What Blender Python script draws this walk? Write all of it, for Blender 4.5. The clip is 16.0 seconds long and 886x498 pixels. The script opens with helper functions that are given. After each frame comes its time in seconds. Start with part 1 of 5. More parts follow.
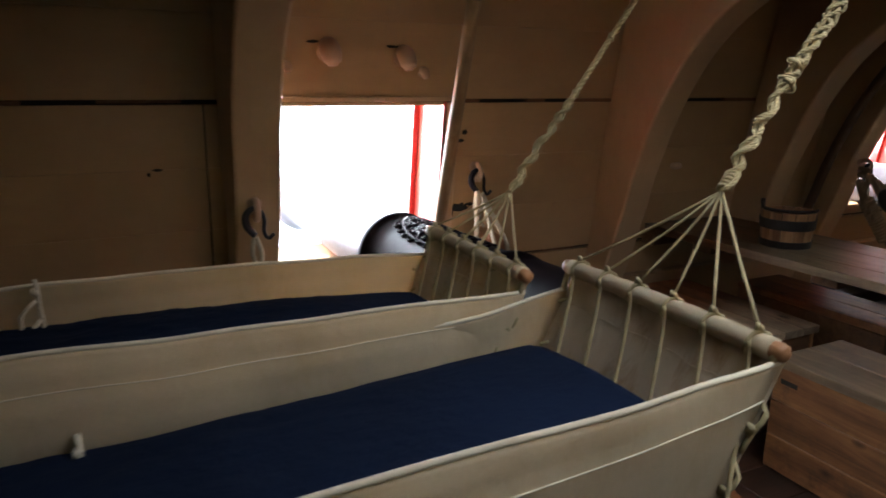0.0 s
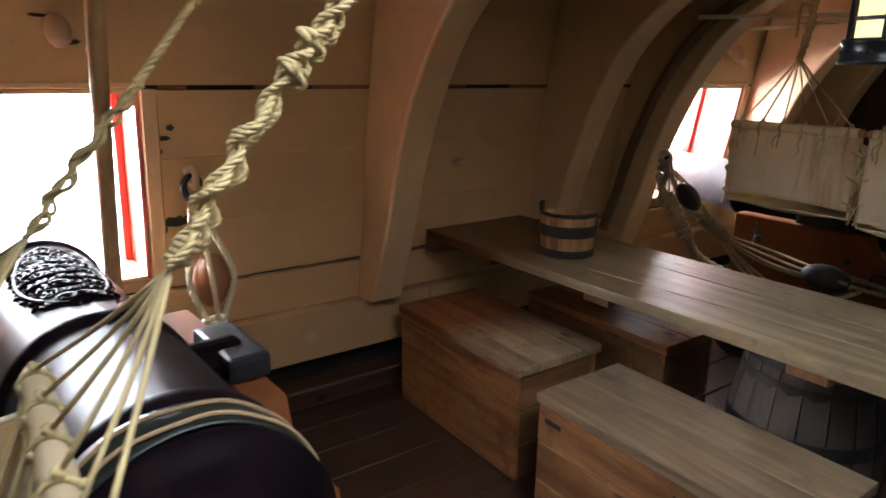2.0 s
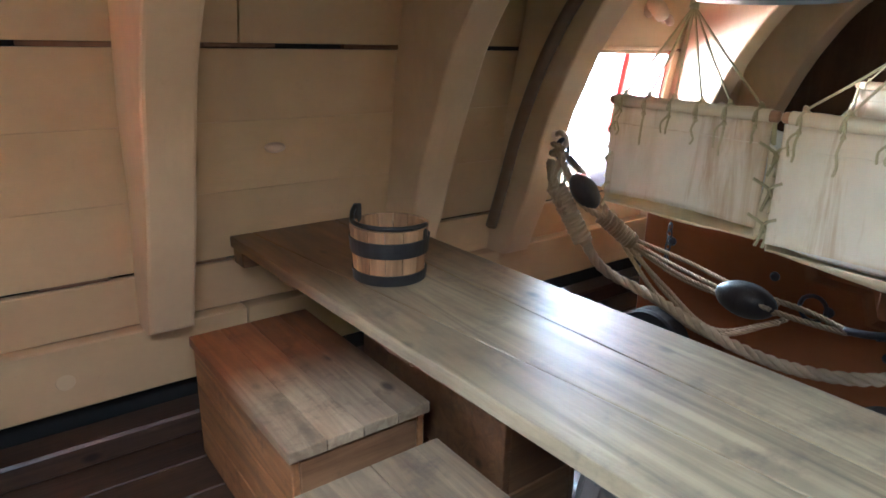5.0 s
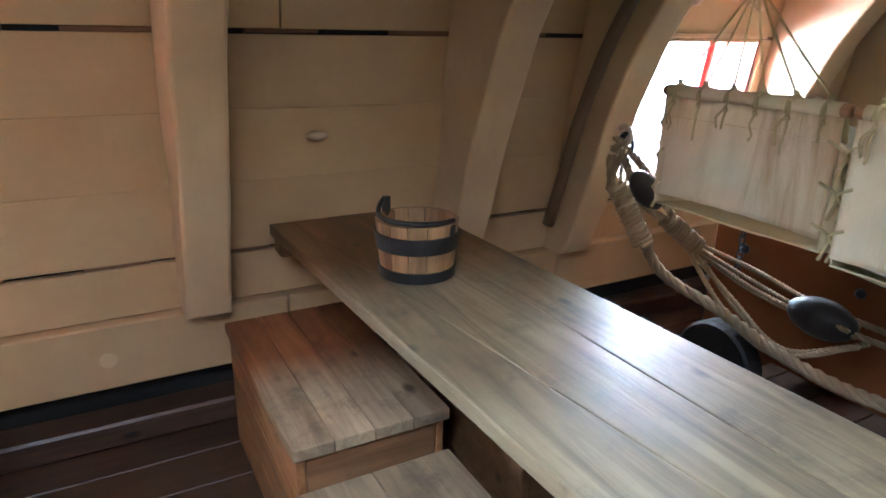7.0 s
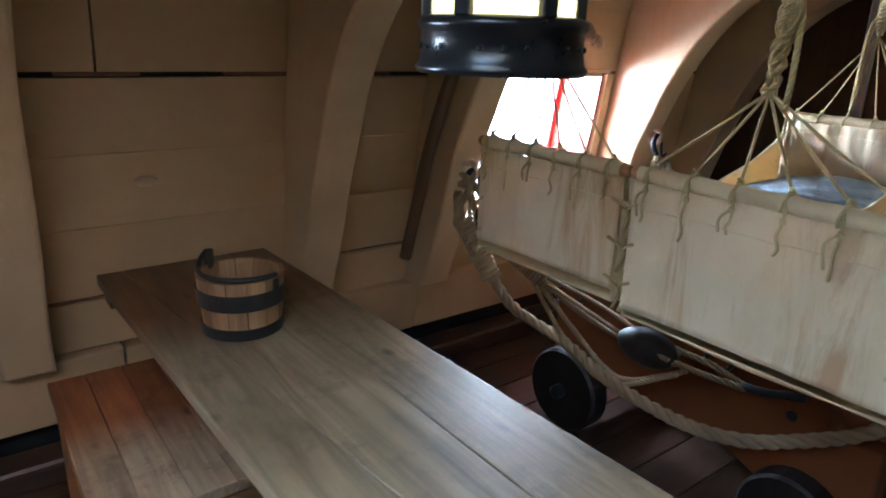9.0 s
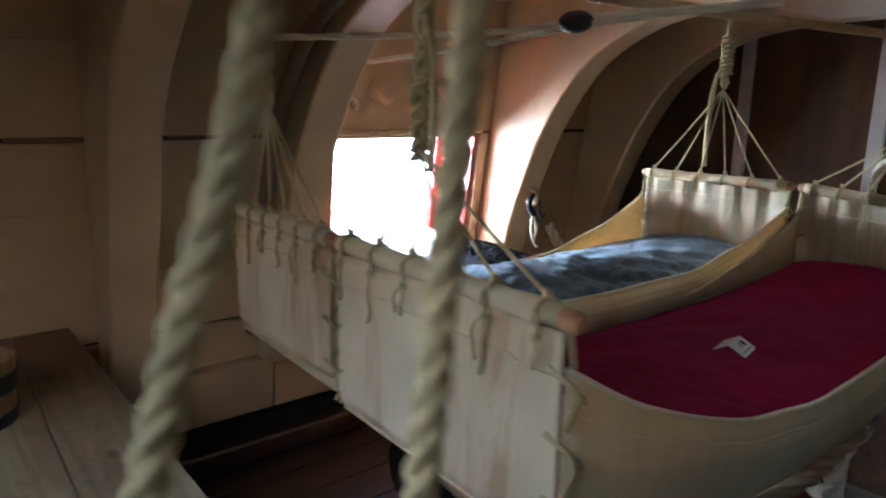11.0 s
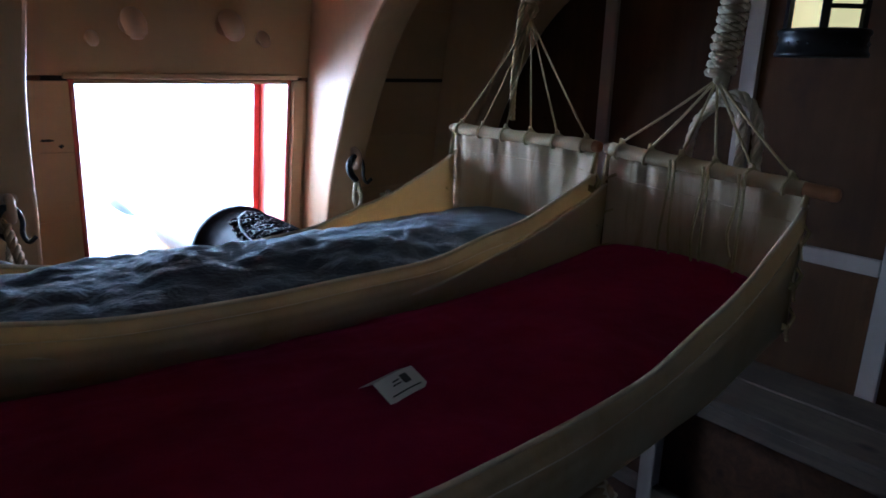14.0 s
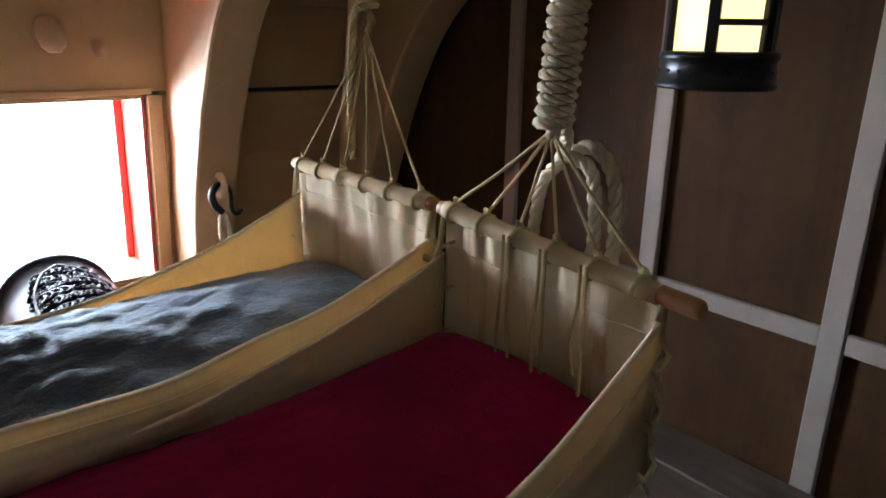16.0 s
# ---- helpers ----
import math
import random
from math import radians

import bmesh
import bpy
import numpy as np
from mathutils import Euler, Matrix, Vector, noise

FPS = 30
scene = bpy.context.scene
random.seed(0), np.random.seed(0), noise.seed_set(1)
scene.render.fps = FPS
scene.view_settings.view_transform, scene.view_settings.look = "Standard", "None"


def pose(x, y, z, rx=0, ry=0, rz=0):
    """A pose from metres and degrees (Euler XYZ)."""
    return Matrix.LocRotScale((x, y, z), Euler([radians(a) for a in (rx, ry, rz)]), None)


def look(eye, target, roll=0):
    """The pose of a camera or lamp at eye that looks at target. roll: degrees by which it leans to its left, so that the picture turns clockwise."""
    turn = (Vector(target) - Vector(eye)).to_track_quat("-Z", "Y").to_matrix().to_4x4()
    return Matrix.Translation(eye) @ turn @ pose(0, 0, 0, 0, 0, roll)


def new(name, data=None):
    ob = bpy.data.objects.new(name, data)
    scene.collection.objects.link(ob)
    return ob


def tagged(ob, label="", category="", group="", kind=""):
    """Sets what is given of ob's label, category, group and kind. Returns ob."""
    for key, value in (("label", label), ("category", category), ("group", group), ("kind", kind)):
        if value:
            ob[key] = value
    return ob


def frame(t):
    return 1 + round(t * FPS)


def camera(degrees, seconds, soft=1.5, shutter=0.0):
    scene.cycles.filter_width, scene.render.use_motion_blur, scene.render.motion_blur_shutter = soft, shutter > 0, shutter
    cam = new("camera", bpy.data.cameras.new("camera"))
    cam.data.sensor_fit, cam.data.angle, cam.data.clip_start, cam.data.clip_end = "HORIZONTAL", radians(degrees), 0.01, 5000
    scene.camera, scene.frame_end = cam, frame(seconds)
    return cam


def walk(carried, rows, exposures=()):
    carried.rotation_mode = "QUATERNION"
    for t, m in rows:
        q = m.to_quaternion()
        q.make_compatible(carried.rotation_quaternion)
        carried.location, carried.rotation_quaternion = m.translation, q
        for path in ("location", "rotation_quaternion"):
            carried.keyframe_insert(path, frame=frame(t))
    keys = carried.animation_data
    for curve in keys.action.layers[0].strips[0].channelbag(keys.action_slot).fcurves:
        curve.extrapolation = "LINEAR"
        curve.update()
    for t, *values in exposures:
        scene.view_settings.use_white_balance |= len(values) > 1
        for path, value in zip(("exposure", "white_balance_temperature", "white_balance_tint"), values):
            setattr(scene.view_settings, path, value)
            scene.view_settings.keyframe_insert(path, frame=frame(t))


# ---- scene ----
cam = camera(68.1, 16.0, soft=1.7, shutter=0.4)
PATH = [
    (0, (-1.196, 0.418, 1.424), (-0.366, 2.173, 0.942), 0.3),
    (0.5, (-0.989, 0.504, 1.43), (-0.101, 2.224, 0.926), 0.2),
    (1, (-0.799, 0.55, 1.434), (0.194, 2.207, 0.917), 0.4),
    (1.5, (-0.575, 0.541, 1.436), (0.489, 2.156, 0.924), 0.4),
    (2, (-0.441, 0.586, 1.436), (0.674, 2.161, 0.907), 0.8),
    (2.5, (-0.275, 0.691, 1.425), (0.846, 2.25, 0.865), 1.1),
    (3, (-0.153, 0.731, 1.466), (0.995, 2.251, 0.857), 0.3),
    (3.5, (0.073, 0.753, 1.379), (1.231, 2.281, 0.813), 1.0),
    (4, (0.219, 0.769, 1.409), (1.388, 2.277, 0.808), 1.2),
    (6.3, (0.581, 0.875, 1.399), (1.61, 2.467, 0.762), 1.2),
    (6.5, (0.587, 0.866, 1.401), (1.57, 2.488, 0.767), 1.2),
    (7, (0.63, 0.817, 1.389), (1.546, 2.475, 0.747), 1.2),
    (7.5, (0.691, 0.794, 1.384), (1.602, 2.447, 0.723), 1.1),
    (8, (0.741, 0.779, 1.412), (1.726, 2.385, 0.74), 1.4),
    (8.5, (0.776, 0.751, 1.485), (1.875, 2.287, 0.827), 1.3),
    (10.8, (1.306, 0.598, 1.503), (2.515, 2.133, 1.074), 1.0),
    (11, (1.383, 0.55, 1.488), (2.594, 2.083, 1.06), 0.8),
    (11.3, (1.48, 0.523, 1.477), (2.737, 2.018, 1.051), 1.0),
    (11.5, (1.557, 0.522, 1.454), (2.81, 2.024, 1.036), 1.0),
    (12, (1.703, 0.54, 1.415), (2.977, 2.016, 0.968), 1.6),
    (12.5, (1.859, 0.547, 1.413), (3.137, 2.011, 0.941), 1.2),
    (13, (2.007, 0.517, 1.415), (3.285, 1.976, 0.929), 1.2),
    (13.5, (2.135, 0.475, 1.425), (3.379, 1.955, 0.915), 0.9),
    (14, (2.238, 0.502, 1.43), (3.468, 1.985, 0.893), 1.4),
    (14.5, (2.366, 0.561, 1.436), (3.589, 2.038, 0.868), 1.6),
    (15, (2.49, 0.551, 1.458), (3.718, 2.016, 0.871), 1.7),
    (15.5, (2.71, 0.535, 1.539), (3.901, 2.009, 0.901), -0.2),
    (16, (2.806, 0.571, 1.537), (4.02, 2.043, 0.938), 0.7),
]
walk(cam, [(t, look(eye, target, roll)) for t, eye, target, roll in PATH],
     exposures=[(0, 1.75, 5600, 10), (0.5, 1.55, 5570, 10), (1.0, 1.35, 5550, 9), (1.5, 1.62, 5600, 9), (2.0, 2.6, 5800, 8), (2.5, 3.36, 5900, 6), (3.0, 3.88, 5500, 5), (3.5, 4.1, 4800, 3), (4.0, 4.07, 4600, 2), (7.0, 3.9, 4700, 1),
                (8.0, 3.78, 4700, 1), (8.5, 3.42, 4700, 1), (11, 3.00, 4600, 1), (12, 2.10, 4450, 6), (13, 1.50, 4350, 7), (14.5, 1.75, 4250, 7), (15.2, 2.30, 4750, 7), (16, 2.95, 5200, 6)])

# ---- world and large lights ----
world = bpy.data.worlds.new("sky")
scene.world = world
world.use_nodes = True
wn = world.node_tree
sky = wn.nodes.new("ShaderNodeTexSky")
sky.sky_type = "NISHITA"
sky.sun_disc = False
sky.sun_elevation, sky.sun_rotation = radians(53), radians(323)
wn.links.new(sky.outputs[0], wn.nodes["Background"].inputs[0])
wn.nodes["Background"].inputs[1].default_value = 0.05

sun_data = bpy.data.lights.new("sun", "SUN")
sun_data.energy, sun_data.angle, sun_data.color = 4.5, radians(0.6), (1.0, 0.96, 0.9)
sun = new("sun", sun_data)
sun.matrix_world = look((-4.5, 6.0, 10.0), (0, 0, 0))


def port_light(name, x, y, z, toward, watts, sx=1.5, sz=1.3, colour=(1.0, 0.98, 0.95)):
    """Daylight that falls in through a gun port."""
    data = bpy.data.lights.new(name, "AREA")
    data.shape, data.size, data.size_y, data.energy, data.color = "RECTANGLE", sx, sz, watts, colour
    ob = new(name, data)
    ob.matrix_world = look((x, y, z), (x, y + toward, z - 0.12))
    return ob


port_light("daylight_port_1", -1.0, 4.05, 1.3, -1, 185, 4.0)
port_light("daylight_port_2", 3.06, 4.05, 1.25, -1, 130, 3.0)
# Far-side ports are assumed, out of view; these two lamps add fill.
port_light("daylight_far_port_1", -0.9, -3.6, 1.9, 1, 0.5, 1.6, 0.9, (0.82, 0.92, 1.0))
port_light("daylight_far_port_2", 2.6, -2.75, 1.2, 1, 0.15)
# Lamp in an assumed, unseen hatchway, added for light from above.
unseen_hatch_data = bpy.data.lights.new("daylight_unseen_hatch", "AREA")
unseen_hatch_data.shape, unseen_hatch_data.size, unseen_hatch_data.size_y, unseen_hatch_data.energy, unseen_hatch_data.color = "RECTANGLE", 1.45, 0.92, 6.5, (0.96, 0.98, 1.0)
unseen_hatch_light = new("daylight_unseen_hatch", unseen_hatch_data)
unseen_hatch_light.matrix_world = pose(0.05, 0.625, 2.44)

# ---- materials ----
def clamp01(v):
    return max(0.0, min(1.0, v))


def shade(c, k):
    return tuple(clamp01(v * k) for v in c[:3]) + (1.0,)


def base_material(name, rough, metal=0.0, spec=0.5):
    m = bpy.data.materials.new(name)
    m.use_nodes = True
    b = m.node_tree.nodes["Principled BSDF"]
    b.inputs["Roughness"].default_value = rough
    b.inputs["Metallic"].default_value = metal
    b.inputs["Specular IOR Level"].default_value = spec
    return m, m.node_tree, b


def coords(nt, stretch, jitter=True):
    """Object coordinates, stretched, with an offset of its own for each object."""
    tc = nt.nodes.new("ShaderNodeTexCoord")
    mp = nt.nodes.new("ShaderNodeMapping")
    mp.inputs["Scale"].default_value = stretch
    if jitter:
        info = nt.nodes.new("ShaderNodeObjectInfo")
        mul = nt.nodes.new("ShaderNodeMath")
        mul.operation = "MULTIPLY"
        mul.inputs[1].default_value = 37.0
        nt.links.new(info.outputs["Random"], mul.inputs[0])
        nt.links.new(mul.outputs[0], mp.inputs["Location"])
    nt.links.new(tc.outputs["Object"], mp.inputs["Vector"])
    return mp.outputs["Vector"]


def noise_node(nt, vec, scale, detail=4.0, rough=0.6, dist=0.0):
    n = nt.nodes.new("ShaderNodeTexNoise")
    n.inputs["Scale"].default_value, n.inputs["Detail"].default_value = scale, detail
    n.inputs["Roughness"].default_value, n.inputs["Distortion"].default_value = rough, dist
    nt.links.new(vec, n.inputs["Vector"])
    return n.outputs["Fac"]


def ramp(nt, fac, stops):
    r = nt.nodes.new("ShaderNodeValToRGB")
    el = r.color_ramp.elements
    while len(el) < len(stops):
        el.new(0.5)
    for e, (p, c) in zip(el, stops):
        e.position, e.color = p, (*c[:3], 1.0)
    nt.links.new(fac, r.inputs["Fac"])
    return r.outputs["Color"]


def mixed(nt, a, b, fac, kind="MIX"):
    mx = nt.nodes.new("ShaderNodeMix")
    mx.data_type, mx.blend_type = "RGBA", kind
    for sock, v in ((mx.inputs[6], a), (mx.inputs[7], b), (mx.inputs[0], fac)):
        if isinstance(v, (int, float)):
            sock.default_value = v
        elif isinstance(v, tuple):
            sock.default_value = (*v[:3], 1.0)
        else:
            nt.links.new(v, sock)
    return mx.outputs[2]


def bumped(nt, b, height, strength, distance):
    bp = nt.nodes.new("ShaderNodeBump")
    bp.inputs["Strength"].default_value, bp.inputs["Distance"].default_value = strength, distance
    nt.links.new(height, bp.inputs["Height"])
    nt.links.new(bp.outputs[0], b.inputs["Normal"])


def rough_from(nt, b, fac, lo, hi):
    mr = nt.nodes.new("ShaderNodeMapRange")
    mr.inputs["To Min"].default_value, mr.inputs["To Max"].default_value = lo, hi
    nt.links.new(fac, mr.inputs["Value"])
    nt.links.new(mr.outputs[0], b.inputs["Roughness"])


def wood(name, dark, light, axis="x", grain=26.0, rough=(0.45, 0.75), stain=None, spec=0.4, knots=True):
    """Sawn wood with the grain along one axis, stains, knots and a change of tone from board to board."""
    m, nt, b = base_material(name, 0.6, 0.0, spec)
    st = {"x": (0.07, 1, 1), "y": (1, 0.07, 1), "z": (1, 1, 0.07)}[axis]
    v = coords(nt, st)
    g = noise_node(nt, v, grain, 6, 0.65, 1.2)
    fine = noise_node(nt, v, grain * 5, 3, 0.6)
    col = ramp(nt, g, [(0.25, dark), (0.5, tuple((p + q) / 2 for p, q in zip(dark, light))), (0.72, light)])
    big = noise_node(nt, coords(nt, (1, 1, 1)), 3.2, 4, 0.6)
    tone = ramp(nt, big, [(0.3, (0.62, 0.58, 0.55)), (0.7, (1.15, 1.12, 1.08))])
    col = mixed(nt, col, tone, 0.8, "MULTIPLY")
    info = nt.nodes.new("ShaderNodeObjectInfo")
    tint = ramp(nt, info.outputs["Random"], [(0.0, (0.78, 0.76, 0.74)), (1.0, (1.1, 1.07, 1.02))])
    col = mixed(nt, col, tint, 1.0, "MULTIPLY")
    if knots:
        vor = nt.nodes.new("ShaderNodeTexVoronoi")
        vor.inputs["Scale"].default_value = 5.5
        kst = {"x": (0.6, 1, 1), "y": (1, 0.6, 1), "z": (1, 1, 0.6)}[axis]
        nt.links.new(coords(nt, kst), vor.inputs["Vector"])
        kn = ramp(nt, vor.outputs["Distance"], [(0.05, (1, 1, 1)), (0.12, (0, 0, 0))])
        col = mixed(nt, col, shade(dark, 0.35), kn)
    if stain:
        sn = noise_node(nt, coords(nt, (1, 1, 1)), 6.0, 5, 0.7)
        sf = ramp(nt, sn, [(0.55, (0, 0, 0)), (0.72, (0.75, 0.75, 0.75))])
        col = mixed(nt, col, stain, sf)
    nt.links.new(col, b.inputs["Base Color"])
    rough_from(nt, b, g, *rough)
    bumped(nt, b, fine, 0.25, 0.004)
    return m


def unscrubbed_shaded(m, colour, y0, y1, amount):
    """Old reddish finish left where the wood is seldom scrubbed, with the shade there painted in, from y0 on towards y1
    in the thing's own space, with a ragged edge.
    """
    nt = m.node_tree
    b = nt.nodes["Principled BSDF"]
    old = b.inputs["Base Color"].links[0].from_socket
    tc = nt.nodes.new("ShaderNodeTexCoord")
    sep = nt.nodes.new("ShaderNodeSeparateXYZ")
    nt.links.new(tc.outputs["Object"], sep.inputs[0])
    wander = noise_node(nt, coords(nt, (1, 0.3, 1)), 9.0, 4, 0.6)
    add = nt.nodes.new("ShaderNodeMath")
    add.operation = "MULTIPLY_ADD"
    add.inputs[1].default_value = 0.22
    nt.links.new(wander, add.inputs[0])
    nt.links.new(sep.outputs["Y"], add.inputs[2])
    mr = nt.nodes.new("ShaderNodeMapRange")
    mr.inputs["From Min"].default_value, mr.inputs["From Max"].default_value = y0 + 0.11, y1 + 0.11
    mr.inputs["To Max"].default_value = amount
    nt.links.new(add.outputs[0], mr.inputs["Value"])
    nt.links.new(mixed(nt, old, colour, mr.outputs[0], "MULTIPLY"), b.inputs["Base Color"])
    return m


def paint(name, colour, dirt, rough=0.5, amount=0.5, spec=0.4, axis="x"):
    """Brushed paint on old timber: uneven coats, faint grain, grime and bare patches."""
    m, nt, b = base_material(name, rough, 0.0, spec)
    st = {"x": (0.12, 1, 1), "z": (1, 1, 0.12), "y": (1, 0.12, 1)}[axis]
    v1, v2 = coords(nt, (1, 1, 1)), coords(nt, st)
    blot = noise_node(nt, v1, 2.1, 5, 0.65)
    brush = noise_node(nt, v2, 30, 4, 0.6)
    spots = noise_node(nt, v1, 17, 6, 0.75)
    col = ramp(nt, blot, [(0.3, shade(colour, 0.82)), (0.7, shade(colour, 1.08))])
    col = mixed(nt, col, shade(colour, 0.9), ramp(nt, brush, [(0.45, (0, 0, 0)), (0.75, (0.6, 0.6, 0.6))]))
    col = mixed(nt, col, dirt, ramp(nt, spots, [(0.62, (0, 0, 0)), (0.8, (amount, amount, amount))]))
    nt.links.new(col, b.inputs["Base Color"])
    rough_from(nt, b, blot, rough - 0.1, rough + 0.12)
    bumped(nt, b, brush, 0.18, 0.004)
    return m


def cloth(name, colour, weave=900.0, rough=0.95, folds=0.0, stain=None, sheen=0.0, tone=0.25, streak=None, nap=40.0):
    m, nt, b = base_material(name, rough, 0.0, 0.15)
    v = coords(nt, (1, 1, 1))
    big = noise_node(nt, v, 4.0, 5, 0.6)
    col = ramp(nt, big, [(0.3, shade(colour, 1 - tone)), (0.7, shade(colour, 1 + tone * 0.4))])
    if stain:
        sn = noise_node(nt, coords(nt, (1, 1, 0.35)), 5.0, 6, 0.72)
        col = mixed(nt, col, stain, ramp(nt, sn, [(0.50, (0, 0, 0)), (0.76, (0.7, 0.7, 0.7))]))
    if streak:
        runs = noise_node(nt, coords(nt, (1, 1, 0.13)), 13.0, 5, 0.7, 0.6)
        col = mixed(nt, col, streak, ramp(nt, runs, [(0.53, (0, 0, 0)), (0.68, (0.75, 0.75, 0.75))]))
    nt.links.new(col, b.inputs["Base Color"])
    if sheen:
        b.inputs["Sheen Weight"].default_value = sheen
        b.inputs["Sheen Roughness"].default_value = 0.45
    fine = noise_node(nt, v, weave, 2, 0.5)
    mid = noise_node(nt, v, nap, 4, 0.6)
    add = nt.nodes.new("ShaderNodeMath")
    add.operation = "MULTIPLY_ADD"
    add.inputs[1].default_value = 3.0 + folds
    nt.links.new(mid, add.inputs[0])
    nt.links.new(fine, add.inputs[2])
    bumped(nt, b, add.outputs[0], 0.35, 0.002)
    return m


def let_through(m, colour, amount):
    """Lets part of the light pass through thin cloth."""
    nt = m.node_tree
    b, out = nt.nodes["Principled BSDF"], nt.nodes["Material Output"]
    tr = nt.nodes.new("ShaderNodeBsdfTranslucent")
    tr.inputs["Color"].default_value = (*colour, 1)
    mx = nt.nodes.new("ShaderNodeMixShader")
    mx.inputs[0].default_value = amount
    nt.links.new(b.outputs[0], mx.inputs[1])
    nt.links.new(tr.outputs[0], mx.inputs[2])
    nt.links.new(mx.outputs[0], out.inputs["Surface"])
    return m


def metal(name, colour, rough=(0.25, 0.5), metallic=0.9, patch=None, spec=0.5):
    m, nt, b = base_material(name, 0.4, metallic, spec)
    v = coords(nt, (1, 1, 1))
    n1, n2 = noise_node(nt, v, 6, 5, 0.65), noise_node(nt, v, 55, 4, 0.6)
    col = ramp(nt, n1, [(0.35, shade(colour, 0.7)), (0.7, shade(colour, 1.25))])
    if patch:
        col = mixed(nt, col, patch, ramp(nt, n1, [(0.55, (0, 0, 0)), (0.75, (0.7, 0.7, 0.7))]))
    nt.links.new(col, b.inputs["Base Color"])
    rough_from(nt, b, n1, *rough)
    bumped(nt, b, n2, 0.12, 0.003)
    return m


def glow(name, colour, strength):
    m, nt, b = base_material(name, 0.4)
    b.inputs["Base Color"].default_value = (*colour, 1)
    v = coords(nt, (1, 1, 1), False)
    n = noise_node(nt, v, 9, 2, 0.5)
    nt.links.new(ramp(nt, n, [(0.3, shade(colour, 0.8)), (0.7, colour)]), b.inputs["Emission Color"])
    b.inputs["Emission Strength"].default_value = strength
    return m


HULL = paint("hull_paint", (0.52, 0.33, 0.165), (0.20, 0.12, 0.07), 0.5, 0.35)
FILLER = paint("seam_filler", (0.20, 0.10, 0.05), (0.05, 0.03, 0.02), 0.7, 0.5)
# Brown that holds the dark of the groove beside one knee.
GROOVE_DARK = paint("groove_dark_paint", (0.15, 0.085, 0.045), (0.06, 0.035, 0.02), 0.55, 0.4, axis="z")
KNEE = paint("knee_paint", (0.56, 0.37, 0.205), (0.25, 0.15, 0.09), 0.5, 0.3, axis="z")
RED = paint("red_paint", (0.55, 0.03, 0.02), (0.25, 0.03, 0.02), 0.22, 0.3, 0.6, axis="z")
# Lining red paled to salmon: daylight glare on the gloss is in the colour.
SALMON = paint("glare_red_paint", (0.62, 0.12, 0.085), (0.45, 0.06, 0.04), 0.2, 0.3, 0.6, axis="z")
TAR = paint("tar", (0.012, 0.011, 0.010), (0.03, 0.025, 0.02), 0.6, 0.4)
DECK = wood("deck_wood", (0.028, 0.014, 0.009), (0.088, 0.047, 0.028), "x", 22, (0.3, 0.52), (0.016, 0.011, 0.008))
CEIL = paint("deckhead_paint", (0.62, 0.52, 0.40), (0.3, 0.22, 0.15), 0.55, 0.3)
TABLE = wood("table_wood", (0.095, 0.064, 0.034), (0.36, 0.295, 0.18), "y", 15, (0.38, 0.50), (0.09, 0.06, 0.04), 0.4, True)
# Hull end redder and darker: seldom scrubbed, and its shade is in the colour.
unscrubbed_shaded(TABLE, (0.50, 0.27, 0.15), 0.30, 0.62, 0.9)
PINE = wood("pine_wood", (0.11, 0.042, 0.015), (0.44, 0.22, 0.085), "y", 18, (0.42, 0.66), (0.055, 0.03, 0.018))
PINE_WORN = wood("worn_pine_wood", (0.20, 0.13, 0.075), (0.50, 0.39, 0.25), "y", 18, (0.42, 0.66), (0.10, 0.06, 0.035))
# Back of the lid likewise: old finish plus painted shade.
unscrubbed_shaded(PINE_WORN, (0.62, 0.28, 0.14), -0.16, 0.06, 0.95)
PINE_X = wood("pine_wood_end", (0.11, 0.05, 0.02), (0.27, 0.15, 0.07), "x", 18, (0.45, 0.7), (0.08, 0.05, 0.03))
GREYWOOD = wood("worn_lid_wood", (0.10, 0.066, 0.038), (0.37, 0.28, 0.17), "y", 18, (0.38, 0.62), (0.07, 0.05, 0.035))
BENCHWOOD = wood("bench_wood", (0.07, 0.055, 0.042), (0.17, 0.14, 0.105), "y", 18, (0.45, 0.7), (0.04, 0.03, 0.02))
STAVE = wood("stave_wood", (0.2, 0.11, 0.05), (0.52, 0.31, 0.15), "z", 24, (0.45, 0.7), None, 0.4, False)
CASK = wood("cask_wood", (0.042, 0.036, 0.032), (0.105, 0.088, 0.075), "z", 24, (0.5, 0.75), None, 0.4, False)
SPAR = wood("spar_wood", (0.30, 0.19, 0.10), (0.50, 0.35, 0.20), "z", 22, (0.4, 0.6), None, 0.4, False)
BARWOOD = wood("bar_wood", (0.30, 0.14, 0.055), (0.48, 0.25, 0.11), "y", 22, (0.45, 0.65), None, 0.4, False)
CARRIAGE = paint("carriage_paint", (0.19, 0.068, 0.024), (0.11, 0.04, 0.02), 0.75, 0.4, 0.1, axis="y")
CANVAS = let_through(cloth("canvas", (0.63, 0.535, 0.345), 700, 0.92, 0.0, (0.40, 0.28, 0.13), tone=0.18), (0.76, 0.54, 0.25), 0.30)
CANVAS_END = let_through(cloth("stained_canvas", (0.64, 0.55, 0.38), 700, 0.92, 0.0, (0.42, 0.30, 0.16), tone=0.16, streak=(0.30, 0.17, 0.08)), (0.72, 0.50, 0.24), 0.25)
HEM = cloth("canvas_hem", (0.72, 0.63, 0.44), 700, 0.92, 0.0, (0.5, 0.4, 0.25), tone=0.12)
NAVY = cloth("navy_wool", (0.006, 0.012, 0.031), 500, 0.95, 2.0)
